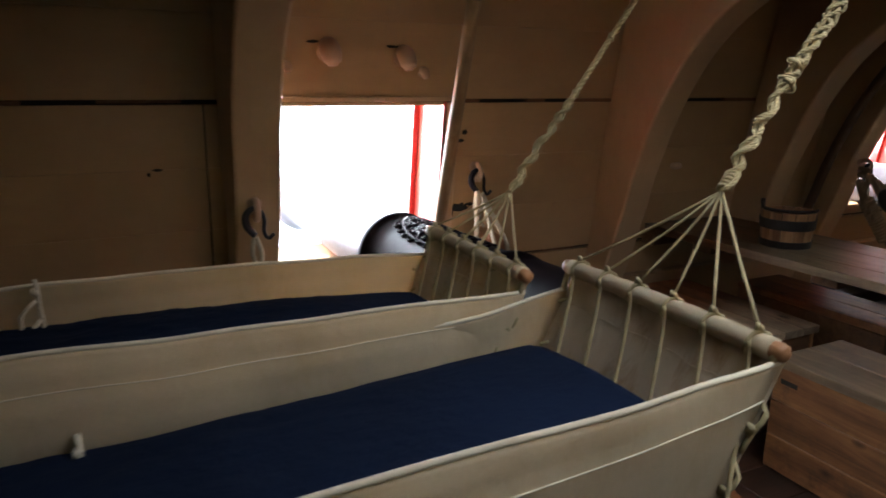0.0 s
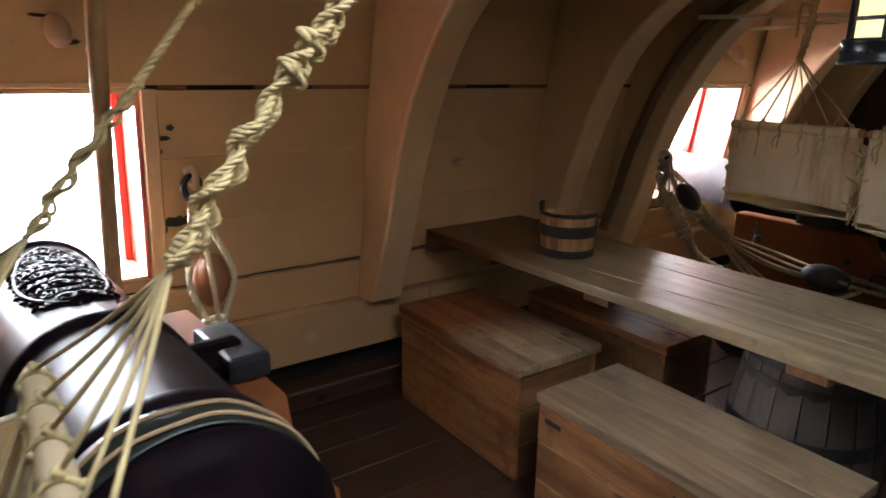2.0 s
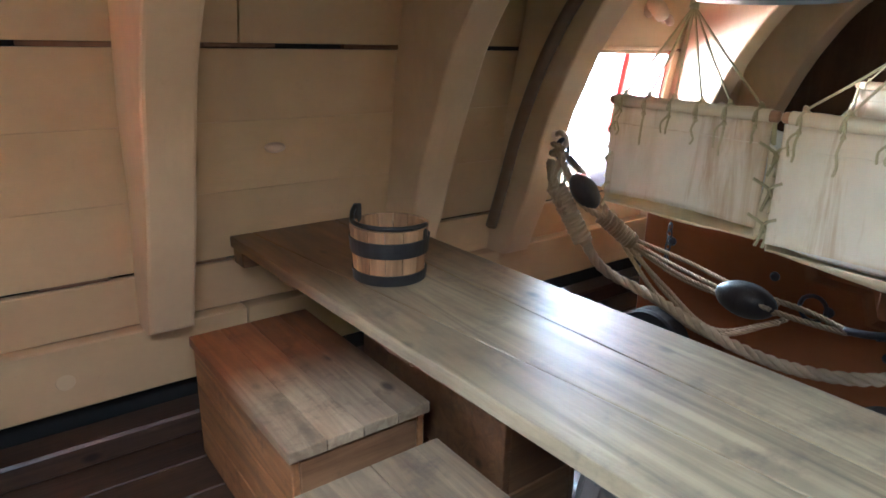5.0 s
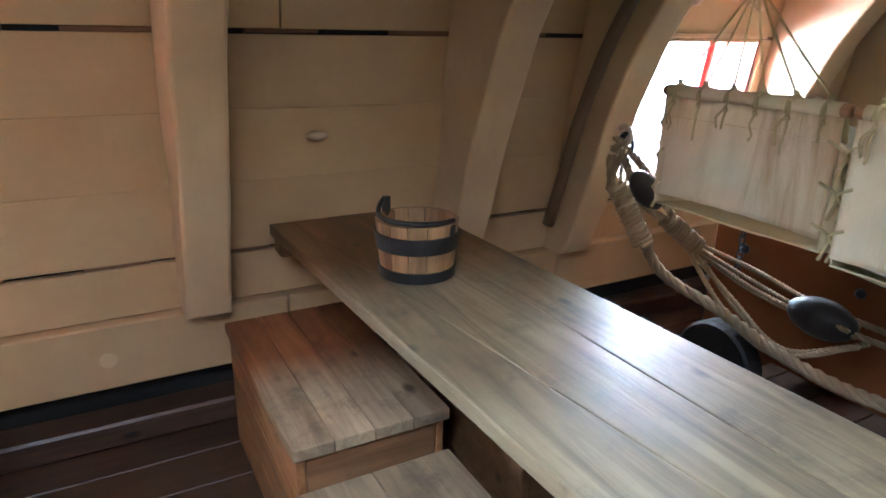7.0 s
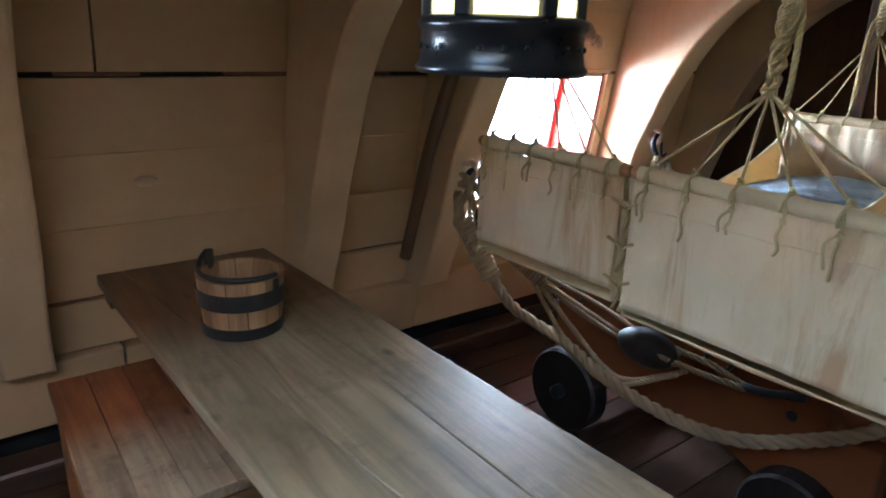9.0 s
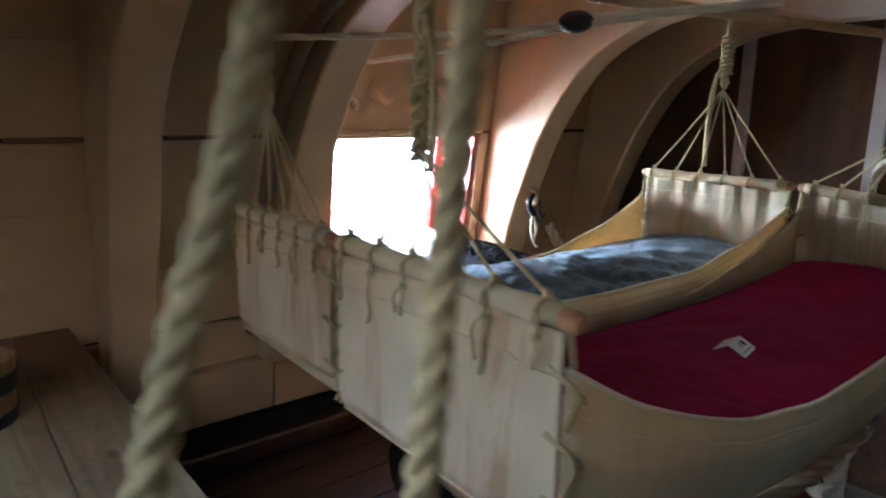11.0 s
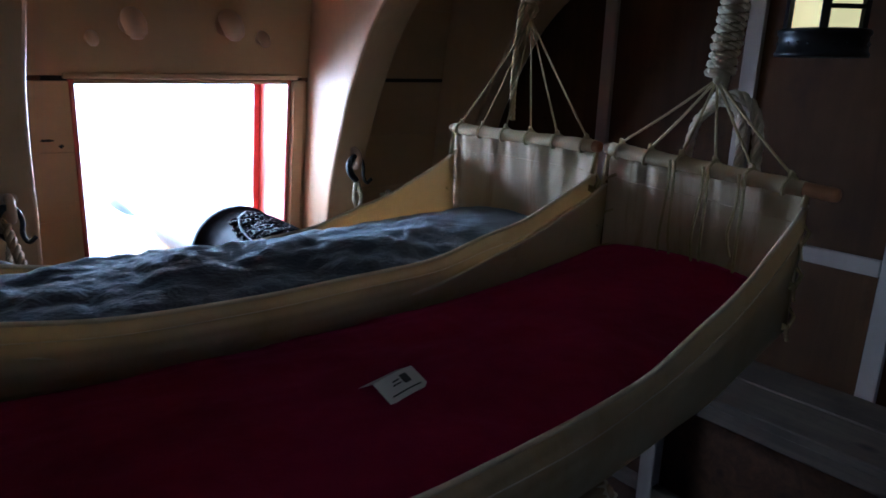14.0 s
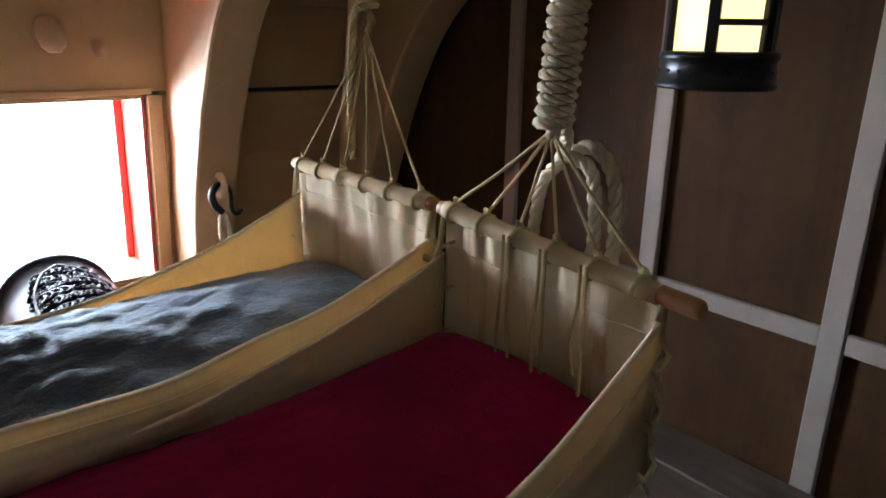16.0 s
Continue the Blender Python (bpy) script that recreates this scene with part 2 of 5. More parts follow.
GREY = cloth("grey_wool", (0.06, 0.068, 0.095), 300, 0.8, 7.0, sheen=0.6, tone=0.4, nap=120.0)
GREY.node_tree.nodes["Principled BSDF"].inputs["Sheen Tint"].default_value = (0.75, 0.88, 1.0, 1)
CRIMSON = cloth("crimson_wool", (0.20, 0.002, 0.036), 500, 0.85, 0.0, sheen=0.2, tone=0.3)
CRIMSON.node_tree.nodes["Principled BSDF"].inputs["Sheen Tint"].default_value = (1.0, 0.12, 0.45, 1)
LINEN = cloth("linen", (0.62, 0.57, 0.46), 800, 0.95)
ROPE = cloth("rope_fibre", (0.46, 0.37, 0.19), 300, 0.9, 6.0, tone=0.35)
ROPE_WHITE = cloth("white_rope_fibre", (0.66, 0.585, 0.42), 300, 0.9, 6.0, tone=0.3)
ROPE_OLD = cloth("old_rope_fibre", (0.33, 0.235, 0.14), 300, 0.9, 6.0, tone=0.4)
IRON = metal("black_iron", (0.018, 0.018, 0.022), (0.35, 0.55), 0.1, None, 0.35)
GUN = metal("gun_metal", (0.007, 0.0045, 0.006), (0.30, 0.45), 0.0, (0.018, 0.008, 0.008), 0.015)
# Paler copy of the gun metal: outdoor glare put into the colour.
GLARE_BRONZE = metal("glare_bronze", (0.13, 0.115, 0.12), (0.35, 0.5), 0.0, (0.20, 0.19, 0.19), 0.3)
APRON = metal("sheet_lead", (0.016, 0.021, 0.018), (0.28, 0.45), 0.2)
HOOP = metal("hoop_iron", (0.05, 0.045, 0.042), (0.4, 0.65), 0.7)
EYE = paint("eyebolt_paint", (0.58, 0.40, 0.27), (0.3, 0.15, 0.08), 0.45, 0.3)
BLOCK = wood("block_wood", (0.22, 0.10, 0.045), (0.38, 0.19, 0.09), "z", 20, (0.35, 0.55), None, 0.5, False)
BLOCK_DARK = wood("dark_block_wood", (0.016, 0.012, 0.011), (0.038, 0.03, 0.027), "z", 20, (0.4, 0.6), None, 0.3, False)
PANEL = wood("bulkhead_panel", (0.042, 0.021, 0.009), (0.09, 0.048, 0.021), "z", 5, (0.6, 0.8), (0.04, 0.02, 0.012), 0.15, False)
BATTEN = paint("batten_paint", (0.36, 0.31, 0.27), (0.3, 0.22, 0.17), 0.5, 0.3, axis="z")
BLACK = metal("lantern_black", (0.012, 0.013, 0.015), (0.2, 0.4), 0.3)
PANE = glow("lit_pane", (1.0, 0.72, 0.25), 0.3)
PAPER = paint("card_paper", (0.72, 0.72, 0.68), (0.6, 0.6, 0.56), 0.6, 0.15)
INK = paint("ink", (0.05, 0.05, 0.05), (0.08, 0.08, 0.08), 0.6, 0.1)


SKYGLOW = glow("bright_haze", (0.95, 0.98, 1.0), 2.2)


# ---- mesh helpers ----
def mesh_ob(name, bm, material, smooth=False):
    me = bpy.data.meshes.new(name)
    bm.normal_update()
    bm.to_mesh(me)
    bm.free()
    if material:
        me.materials.append(material)
    if smooth:
        for p in me.polygons:
            p.use_smooth = True
    return new(name, me)


def part(name, bm, material, parent, label="", smooth=False):
    ob = mesh_ob(name, bm, material, smooth)
    ob.parent = parent
    if label:
        tagged(ob, label)
    return ob


def raw_part(name, verts, faces, material, parent, label="", smooth=True):
    me = bpy.data.meshes.new(name)
    me.from_pydata([tuple(v) for v in verts], [], faces)
    me.materials.append(material)
    if smooth:
        for p in me.polygons:
            p.use_smooth = True
    ob = new(name, me)
    ob.parent = parent
    if label:
        tagged(ob, label)
    return ob


def thing(name, m, label, category, group=""):
    ob = new(name)
    ob.empty_display_size = 0.05
    ob.matrix_basis = m
    return tagged(ob, label, category, group)


def box(lo, hi, bevel=0.0, seg=1, warp=None, rotz=0.0):
    bm = bmesh.new()
    bmesh.ops.create_cube(bm, size=1.0)
    lo, hi = Vector(lo), Vector(hi)
    for v in bm.verts:
        v.co = Vector((lo[i] + (v.co[i] + 0.5) * (hi[i] - lo[i]) for i in range(3)))
    if bevel > 0:
        bmesh.ops.bevel(bm, geom=list(bm.edges), offset=bevel, segments=seg, affect="EDGES", profile=0.6)
    if rotz:
        c = (lo + hi) / 2
        bmesh.ops.rotate(bm, verts=bm.verts, cent=c, matrix=Matrix.Rotation(radians(rotz), 3, "Z"))
    if warp:
        for v in bm.verts:
            v.co = Vector(warp(*v.co))
    return bm


def lathe(profile, n=32, axis="z", cap=True):
    """Turns (radius, height) rows about an axis."""
    bm = bmesh.new()
    rings = []
    for r, hgt in profile:
        ring = []
        for k in range(n):
            a = 2 * math.pi * k / n
            p = (r * math.cos(a), r * math.sin(a), hgt)
            if axis == "y":
                p = (p[0], hgt, p[1])
            elif axis == "x":
                p = (hgt, p[0], p[1])
            ring.append(bm.verts.new(p))
        rings.append(ring)
    for a, b in zip(rings, rings[1:]):
        for k in range(n):
            bm.faces.new((a[k], a[(k + 1) % n], b[(k + 1) % n], b[k]))
    if cap:
        bm.faces.new(rings[0][::-1])
        bm.faces.new(rings[-1])
    bmesh.ops.recalc_face_normals(bm, faces=bm.faces)
    return bm


def smooth_path(points, step):
    """Points along a soft curve through the given ones, evenly spaced."""
    p = [Vector(q) for q in points]
    p = [2 * p[0] - p[1]] + p + [2 * p[-1] - p[-2]]
    out = []
    for a, b, c, d in zip(p, p[1:], p[2:], p[3:]):
        n = max(2, int((c - b).length / step))
        for k in range(n):
            t = k / n
            out.append(0.5 * (2 * b + (c - a) * t + (2 * a - 5 * b + 4 * c - d) * t * t + (3 * b - 3 * c + d - a) * t ** 3))
    out.append(p[-2])
    return out


def frames_along(path):
    """A turning frame at each point of a path."""
    tang = [(b - a).normalized() for a, b in zip(path, path[1:])]
    tang.append(tang[-1])
    side = tang[0].orthogonal().normalized()
    rows = []
    for t in tang:
        side = (side - t * side.dot(t)).normalized()
        rows.append((side, t.cross(side)))
    return rows


def tube_data(path, radius, n=6, verts=None, faces=None, closed=False):
    verts, faces = [] if verts is None else verts, [] if faces is None else faces
    base = len(verts)
    rad = radius if callable(radius) else (lambda u: radius)
    for i, (p, (s, q)) in enumerate(zip(path, frames_along(path))):
        r = rad(i / max(1, len(path) - 1))
        for k in range(n):
            a = 2 * math.pi * k / n
            verts.append(p + s * (r * math.cos(a)) + q * (r * math.sin(a)))
    for i in range(len(path) - 1):
        for k in range(n):
            faces.append((base + i * n + k, base + i * n + (k + 1) % n, base + (i + 1) * n + (k + 1) % n, base + (i + 1) * n + k))
    faces.append(tuple(base + k for k in range(n))[::-1])
    faces.append(tuple(base + (len(path) - 1) * n + k for k in range(n)))
    return verts, faces


def rope_data(points, radius, verts=None, faces=None, strands=3, sides=6, pitch=6.0):
    """A laid rope of three twisted strands along a soft curve."""
    return laid_data(smooth_path(points, radius * pitch / 9), radius, verts, faces, strands, sides, pitch)


def laid_data(path, radius, verts=None, faces=None, strands=3, sides=6, pitch=6.0):
    """Twisted strands along a path."""
    verts, faces = [] if verts is None else verts, [] if faces is None else faces
    rows = frames_along(path)
    off, rs = radius * 0.52, radius * 0.55
    for st in range(strands):
        line = []
        dist = 0.0
        for i, (p, (s, q)) in enumerate(zip(path, rows)):
            if i:
                dist += (p - path[i - 1]).length
            a = 2 * math.pi * (dist / (radius * pitch) + st / strands)
            line.append(p + s * (off * math.cos(a)) + q * (off * math.sin(a)))
        tube_data(line, rs, sides, verts, faces)
    return verts, faces


def cord_data(points, radius, verts=None, faces=None, step=0.02, sides=6):
    return tube_data(smooth_path(points, step), radius, sides, verts, faces)


def coil_data(a, b, radius, wire, verts=None, faces=None, gap=1.0, wobble=0.06):
    """Turns of line wound close about the stretch from a to b."""
    a, b = Vector(a), Vector(b)
    axis = b - a
    length = axis.length
    t = axis.normalized()
    s = t.orthogonal().normalized()
    q = t.cross(s)
    turns = max(1, length / (1.7 * wire * gap))
    n = int(turns * 12)
    line = []
    for i in range(n + 1):
        u = i / n
        ang = 2 * math.pi * turns * u
        r = radius * (1 + wobble * math.sin(ang * 0.37 + 1.3))
        line.append(a + axis * u + s * (r * math.cos(ang)) + q * (r * math.sin(ang)))
    return tube_data(line, wire, 6, verts, faces)


def laid_coil_data(a, b, radius, rope, verts=None, faces=None):
    """Turns of three-strand rope wound close about the stretch from a to b."""
    a, b = Vector(a), Vector(b)
    t = (b - a).normalized()
    s = t.orthogonal().normalized()
    q = t.cross(s)
    turns = (b - a).length / (2.0 * rope)
    n = int(turns * 10)
    pts = []
    for i in range(n + 1):
        ang = 2 * math.pi * turns * i / n
        r = radius * (1 + 0.05 * math.sin(ang * 0.31 + 0.7))
        pts.append(a + (b - a) * (i / n) + s * (r * math.cos(ang)) + q * (r * math.sin(ang)))
    return rope_data(pts, rope, verts, faces, 3, 5)


def braid_data(points, amp, wire, verts=None, faces=None, n=5, pitch=0.12, seed=0.0):
    """Thin laid cords plaited loosely round one another along a line."""
    verts, faces = [] if verts is None else verts, [] if faces is None else faces
    step = 0.0035
    path = smooth_path(points, step)
    rows = frames_along(path)
    for k in range(n):
        line = []
        for i, (p, (sd, q)) in enumerate(zip(path, rows)):
            run = i * step
            slip = 0.35 * noise.noise(Vector((run * 7.5, seed, k * 0.7)))
            a = 2 * math.pi * (run / pitch + k / n + slip)
            loose = 1 + 0.7 * noise.noise(Vector((run * 10, k * 3.1, seed)))
            line.append(p + sd * (amp * loose * math.sin(a)) + q * (amp * 0.75 * loose * math.sin(2 * a + 0.5)))
        laid_data(line, wire, verts, faces, 3, 5, 5.5)
    return verts, faces


def knot_data(c, size, wire, verts=None, faces=None, seed=1):
    """A lumpy knot: a few turns crossing one another."""
    rnd = random.Random(seed)
    c = Vector(c)
    pts = []
    for i in range(16):
        a = i * 2.4 + rnd.uniform(-0.3, 0.3)
        pts.append(c + Vector((math.cos(a) * math.cos(i * 0.9), math.sin(a), math.sin(i * 1.3) * 0.9)) * size * 0.55)
    if wire > 0.0039:
        return laid_data(smooth_path(pts, wire * 0.75), wire, verts, faces, 3, 5, 5.5)
    return tube_data(smooth_path(pts, wire), wire, 6, verts, faces)


def grid_data(nu, nv, fn):
    verts = [Vector(fn(i / nu, j / nv)) for j in range(nv + 1) for i in range(nu + 1)]
    faces = [(j * (nu + 1) + i, j * (nu + 1) + i + 1, (j + 1) * (nu + 1) + i + 1, (j + 1) * (nu + 1) + i)
             for j in range(nv) for i in range(nu)]
    return verts, faces


def shell(ob, thickness):
    md = ob.modifiers.new("thickness", "SOLIDIFY")
    md.thickness, md.offset = thickness, 0.0
    return ob


def wob(p, scale, amp, seed=0.0):
    return noise.noise(Vector(p) * scale + Vector((seed, seed * 1.7, -seed))) * amp


def base_of(ob):
    while ob.parent:
        ob = ob.parent
    return ob.matrix_basis.translation


def wpart(name, bm, material, parent, label="", smooth=False):
    """A part built in world coordinates under a thing that is only moved, not turned."""
    bmesh.ops.translate(bm, verts=bm.verts, vec=-base_of(parent))
    return part(name, bm, material, parent, label, smooth)


def wraw(name, data, material, parent, label="", smooth=True):
    off = base_of(parent)
    return raw_part(name, [Vector(v) - off for v in data[0]], data[1], material, parent, label, smooth)


def merged(boxes):
    out = bmesh.new()
    for b in boxes:
        me = bpy.data.meshes.new("tmp")
        b.to_mesh(me)
        b.free()
        out.from_mesh(me)
        bpy.data.meshes.remove(me)
    return out


def structure(ob, label="", category=""):
    return tagged(ob, label, category, kind="structure")


# ---- large structure ----
X0, X1 = -3.3, 4.40          # ends of the deck space
YF = -2.5                    # far side
ZC = 1.95                    # underside of the deck above
PORTS = [(-0.745, 0.0), (2.68, 3.45)]
PZ0, PZ1 = 0.70, 1.362


def hull_y(z):
    return 3.115 - 0.15 * z


def hull(x, d, z):
    return (x, hull_y(z) + d, z)


spans = [(X0, PORTS[0][0]), (PORTS[0][1], PORTS[1][0]), (PORTS[1][1], X1)]
wall_hull = structure(mesh_ob("wall_hull", merged(
    [box((X0, 0.035, -0.1), (X1, 0.30, PZ0), warp=hull), box((X0, 0.035, PZ1), (X1, 0.30, 2.1), warp=hull)]
    + [box((a, 0.035, PZ0), (b, 0.30, PZ1), warp=hull) for a, b in spans]), TAR),
    "ochre painted planked inner hull side of a wooden ship with gun ports", "wall")

floor = structure(mesh_ob("floor", box((X0, YF - 0.2, -0.2), (X1, 3.3, -0.03)), TAR), "dark brown worn wooden deck planking", "floor")
HX0, HX1, HY0, HY1, HZ = -0.68, 0.80, 0.15, 1.10, 2.46    # open hatchway over the walk, with its coaming; assumed, out of view
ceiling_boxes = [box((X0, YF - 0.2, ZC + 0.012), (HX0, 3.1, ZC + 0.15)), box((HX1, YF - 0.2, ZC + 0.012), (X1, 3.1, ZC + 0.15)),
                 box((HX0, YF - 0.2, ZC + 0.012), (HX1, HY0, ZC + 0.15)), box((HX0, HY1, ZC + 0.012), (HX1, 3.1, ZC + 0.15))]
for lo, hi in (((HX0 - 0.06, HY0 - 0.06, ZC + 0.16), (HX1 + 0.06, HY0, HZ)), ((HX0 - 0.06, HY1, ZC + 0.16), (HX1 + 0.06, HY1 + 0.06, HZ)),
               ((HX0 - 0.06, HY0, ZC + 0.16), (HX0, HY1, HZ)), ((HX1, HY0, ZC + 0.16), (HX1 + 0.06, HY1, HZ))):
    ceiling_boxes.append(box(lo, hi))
yy = YF
while yy < 3.0:
    ye = min(3.0, yy + 0.217)
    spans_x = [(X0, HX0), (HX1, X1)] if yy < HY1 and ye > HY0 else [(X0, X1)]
    for xa, xb in spans_x:
        ceiling_boxes.append(box((xa, yy + 0.003, ZC), (xb, ye, ZC + 0.02), 0.003))
    yy += 0.22
ceiling = structure(mesh_ob("ceiling", merged(ceiling_boxes), CEIL), "cream painted planked underside of the deck above", "ceiling")

# Unseen far side with assumed ports; dark boards keep bounced light low.
far_ports = [(-1.35, -0.45), (2.15, 3.05)]
fp = [(X0, far_ports[0][0]), (far_ports[0][1], far_ports[1][0]), (far_ports[1][1], X1)]
structure(mesh_ob("wall_far", merged(
    [box((X0, YF - 0.2, -0.1), (X1, YF, 0.75)), box((X0, YF - 0.2, 1.4), (X1, YF, 2.1))]
    + [box((a, YF - 0.2, 0.75), (b, YF, 1.4)) for a, b in fp]), PANEL), "plain dark brown unseen far side with assumed open ports", "wall")
# Unseen closing wall, dark for the same reason.
structure(mesh_ob("wall_aft", box((X0 - 0.12, YF - 0.2, -0.1), (X0, 3.4, 2.1)), PANEL), "plain dark brown unseen closing wall", "wall")

bulkhead = structure(mesh_ob("wall_bulkhead", box((X1, YF - 0.2, -0.1), (X1 + 0.08, 3.4, 2.1)), PANEL),
                     "brown stained panelled bulkhead with grey painted battens", "wall")


def gun_port(n, x0, x1):
    """The lined opening of a gun port, glossy red inside."""
    name = "gun_port_%d" % n
    e = thing(name, pose((x0 + x1) / 2, 3.1, 0.7), "open gun port with glossy red painted lining, lit by daylight", "gun port")
    e["kind"] = "structure"
    w = 0.014
    wpart("lining_right", box((x1 - w, 0.004, PZ0), (x1, 0.33, PZ1), 0.002, warp=hull), SALMON, e)
    wpart("lining_left", box((x0, 0.004, PZ0), (x0 + w, 0.33, PZ1), 0.002, warp=hull), SALMON, e)
    wpart("lining_top", box((x0 + w, 0.004, PZ1 - w), (x1 - w, 0.33, PZ1), 0.002, warp=hull), HULL, e)
    wpart("sill", box((x0 + w, -0.004, PZ0), (x1 - w, 0.33, PZ0 + w), 0.002, warp=hull), HULL, e)
    wpart("stop_right", box((x1 - 0.042, 0.25, PZ0 + w), (x1 - w, 0.30, PZ1 - w), 0.004, warp=hull), RED, e, "bright red vertical stop")
    wpart("stop_left", box((x0 + w, 0.25, PZ0 + w), (x0 + 0.05, 0.30, PZ1 - w), 0.004, warp=hull), RED, e)
    wpart("head_moulding", box((x0 - 0.02, -0.014, PZ1 + 0.002), (x1 + 0.02, 0.0, PZ1 + 0.022), 0.005, 2, warp=hull), KNEE, e)
    wpart("side_board", box((x1 + 0.004, -0.012, PZ0 - 0.03), (x1 + 0.055, 0.0, PZ1), 0.004, warp=hull), KNEE, e)


structure(mesh_ob("backdrop", box((-6.0, 6.0, -1.5), (10.0, 6.02, 5.5)), SKYGLOW), "plain white daylight haze outside the ship", "sky")
gun_port(1, *PORTS[0])
gun_port(2, *PORTS[1])

KNEE_CURVE = [(0.465, 2.915), (0.60, 2.86), (0.83, 2.785), (1.0, 2.735), (1.18, 2.665), (1.34, 2.59), (1.5, 2.49), (1.62, 2.385),
              (1.70, 2.285), (1.76, 2.17), (1.80, 2.05), (1.822, 1.90), (1.83, 1.72)]


def knee(x, width, seed, groove=False):
    """A grown hanging knee: one swept timber against the hull side that bends under its beam."""
    e = thing("hanging_knee", pose(x + width / 2, 2.9, 0.46), "cream painted curved wooden hanging knee against the hull side", "ship knee",
              "hanging knees along the hull")
    e["kind"] = "structure"
    bm = bmesh.new()
    rows = []
    inner = smooth_path([(0, y, z) for z, y in KNEE_CURVE], 0.03)
    n = len(inner)
    for i, p in enumerate(inner):
        z = p[2]
        zo = 0.462 + (ZC - 0.006 - 0.462) * i / (n - 1)
        yo = hull_y(zo) - 0.004
        if z > 1.55:
            zo, yo = ZC - 0.006, min(hull_y(ZC) - 0.01, p[1] + (hull_y(1.55) - 2.45))
            zo = min(ZC - 0.006, z + 0.30)
        dx = wob((x * 3, p[1], z), 2.2, 0.012, seed)
        rows.append([bm.verts.new((x + dx, p[1] + wob((x, 0, z), 6, 0.006, seed), z)), bm.verts.new((x + width + dx, p[1] + wob((x, 1, z), 6, 0.006, seed), z)),
                     bm.verts.new((x + width + dx, yo, zo)), bm.verts.new((x + dx, yo, zo))])
    for a, b in zip(rows, rows[1:]):
        for k in range(4):
            bm.faces.new((a[k], a[(k + 1) % 4], b[(k + 1) % 4], b[k]))
    bm.faces.new(rows[0][::-1])
    bm.faces.new(rows[-1])
    bmesh.ops.recalc_face_normals(bm, faces=bm.faces)
    bm.edges.ensure_lookup_table()
    sharp = [ed for ed in bm.edges if len(ed.link_faces) == 2 and ed.calc_face_angle(0) > 0.7 and all(v in [r[0] for r in rows] + [r[1] for r in rows] for v in ed.verts)]
    bmesh.ops.bevel(bm, geom=sharp, offset=0.012, segments=2, affect="EDGES", profile=0.5)
    wpart("timber", bm, KNEE, e)
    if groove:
        # Groove beside the knee drawn as a dark strip, its shade in the colour.
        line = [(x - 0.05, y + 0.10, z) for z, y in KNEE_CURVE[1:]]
        wraw("filling_strip", tube_data(smooth_path(line, 0.05), 0.026, 10), GROOVE_DARK, e, "dark brown strip in place of the groove beside the knee")
    return e


knee(-0.90, 0.16, 1.0)
knee(0.84, 0.145, 2.0)
knee(1.79, 0.15, 3.0)
knee(2.375, 0.145, 4.0, True)
knee(3.52, 0.145, 5.0)
knee(4.20, 0.15, 6.0)
knee(-2.0, 0.15, 7.0)

for bx in (-2.0, -0.90, 0.84, 1.79, 2.375, 3.52, 4.20):
    structure(mesh_ob("deck_beam", box((bx + 0.004, YF, 1.832), (bx + 0.144, 2.55, ZC - 0.004), 0.012, 2), CEIL),
              "cream painted deck beam under the planking", "beam")["group"] = "deck beams"

structure(mesh_ob("waterway", box((X0, -0.10, 0.0), (X1 - 0.023, 0.034, 0.10), 0.01, 1, warp=hull), DECK), "dark wooden waterway timber at the deck edge", "trim")

# bulkhead battens and bench
for i, by in enumerate((2.10, 1.54, 1.04, 0.52, 0.0, -0.6, -1.2)):
    wpart("batten", box((X1 - 0.022, by, 0.30), (X1 - 0.001, by + 0.055, ZC), 0.003), BATTEN, bulkhead)
for a, b in ((1.597, 2.098), (1.097, 1.538), (0.577, 1.038), (0.057, 0.518), (-0.543, -0.002)):
    wpart("rail", box((X1 - 0.019, a, 0.865), (X1 - 0.001, b, 0.915), 0.003), BATTEN, bulkhead)
bench = thing("bench", pose(4.1, 0.8, 0), "dark wooden locker bench along the bulkhead", "bench")
for i in range(2):
    wpart("seat_board", box((4.0 + 0.2 * i, -0.6, 0.46), (4.195 + 0.2 * i - (0.02 if i else 0), 2.4, 0.49), 0.004), BENCHWOOD, bench)
for py in (-0.58, 0.12, 0.82, 1.52, 2.32):
    wpart("post", box((4.02, py, 0.0), (4.07, py + 0.055, 0.459), 0.004), BATTEN, bench, "grey painted post")
wpart("top_rail", box((4.024, -0.52, 0.40), (4.06, 2.32, 0.458), 0.003), BENCHWOOD, bench)
wpart("foot_rail", box((4.024, -0.52, 0.03), (4.06, 2.32, 0.075), 0.003), BENCHWOOD, bench)
wpart("back_panel", box((4.09, -0.58, 0.0), (4.11, 2.38, 0.459), 0.003), DECK, bench)
wpart("side_board", box((4.111, 2.35, 0.0), (4.37, 2.38, 0.459), 0.003), DECK, bench)


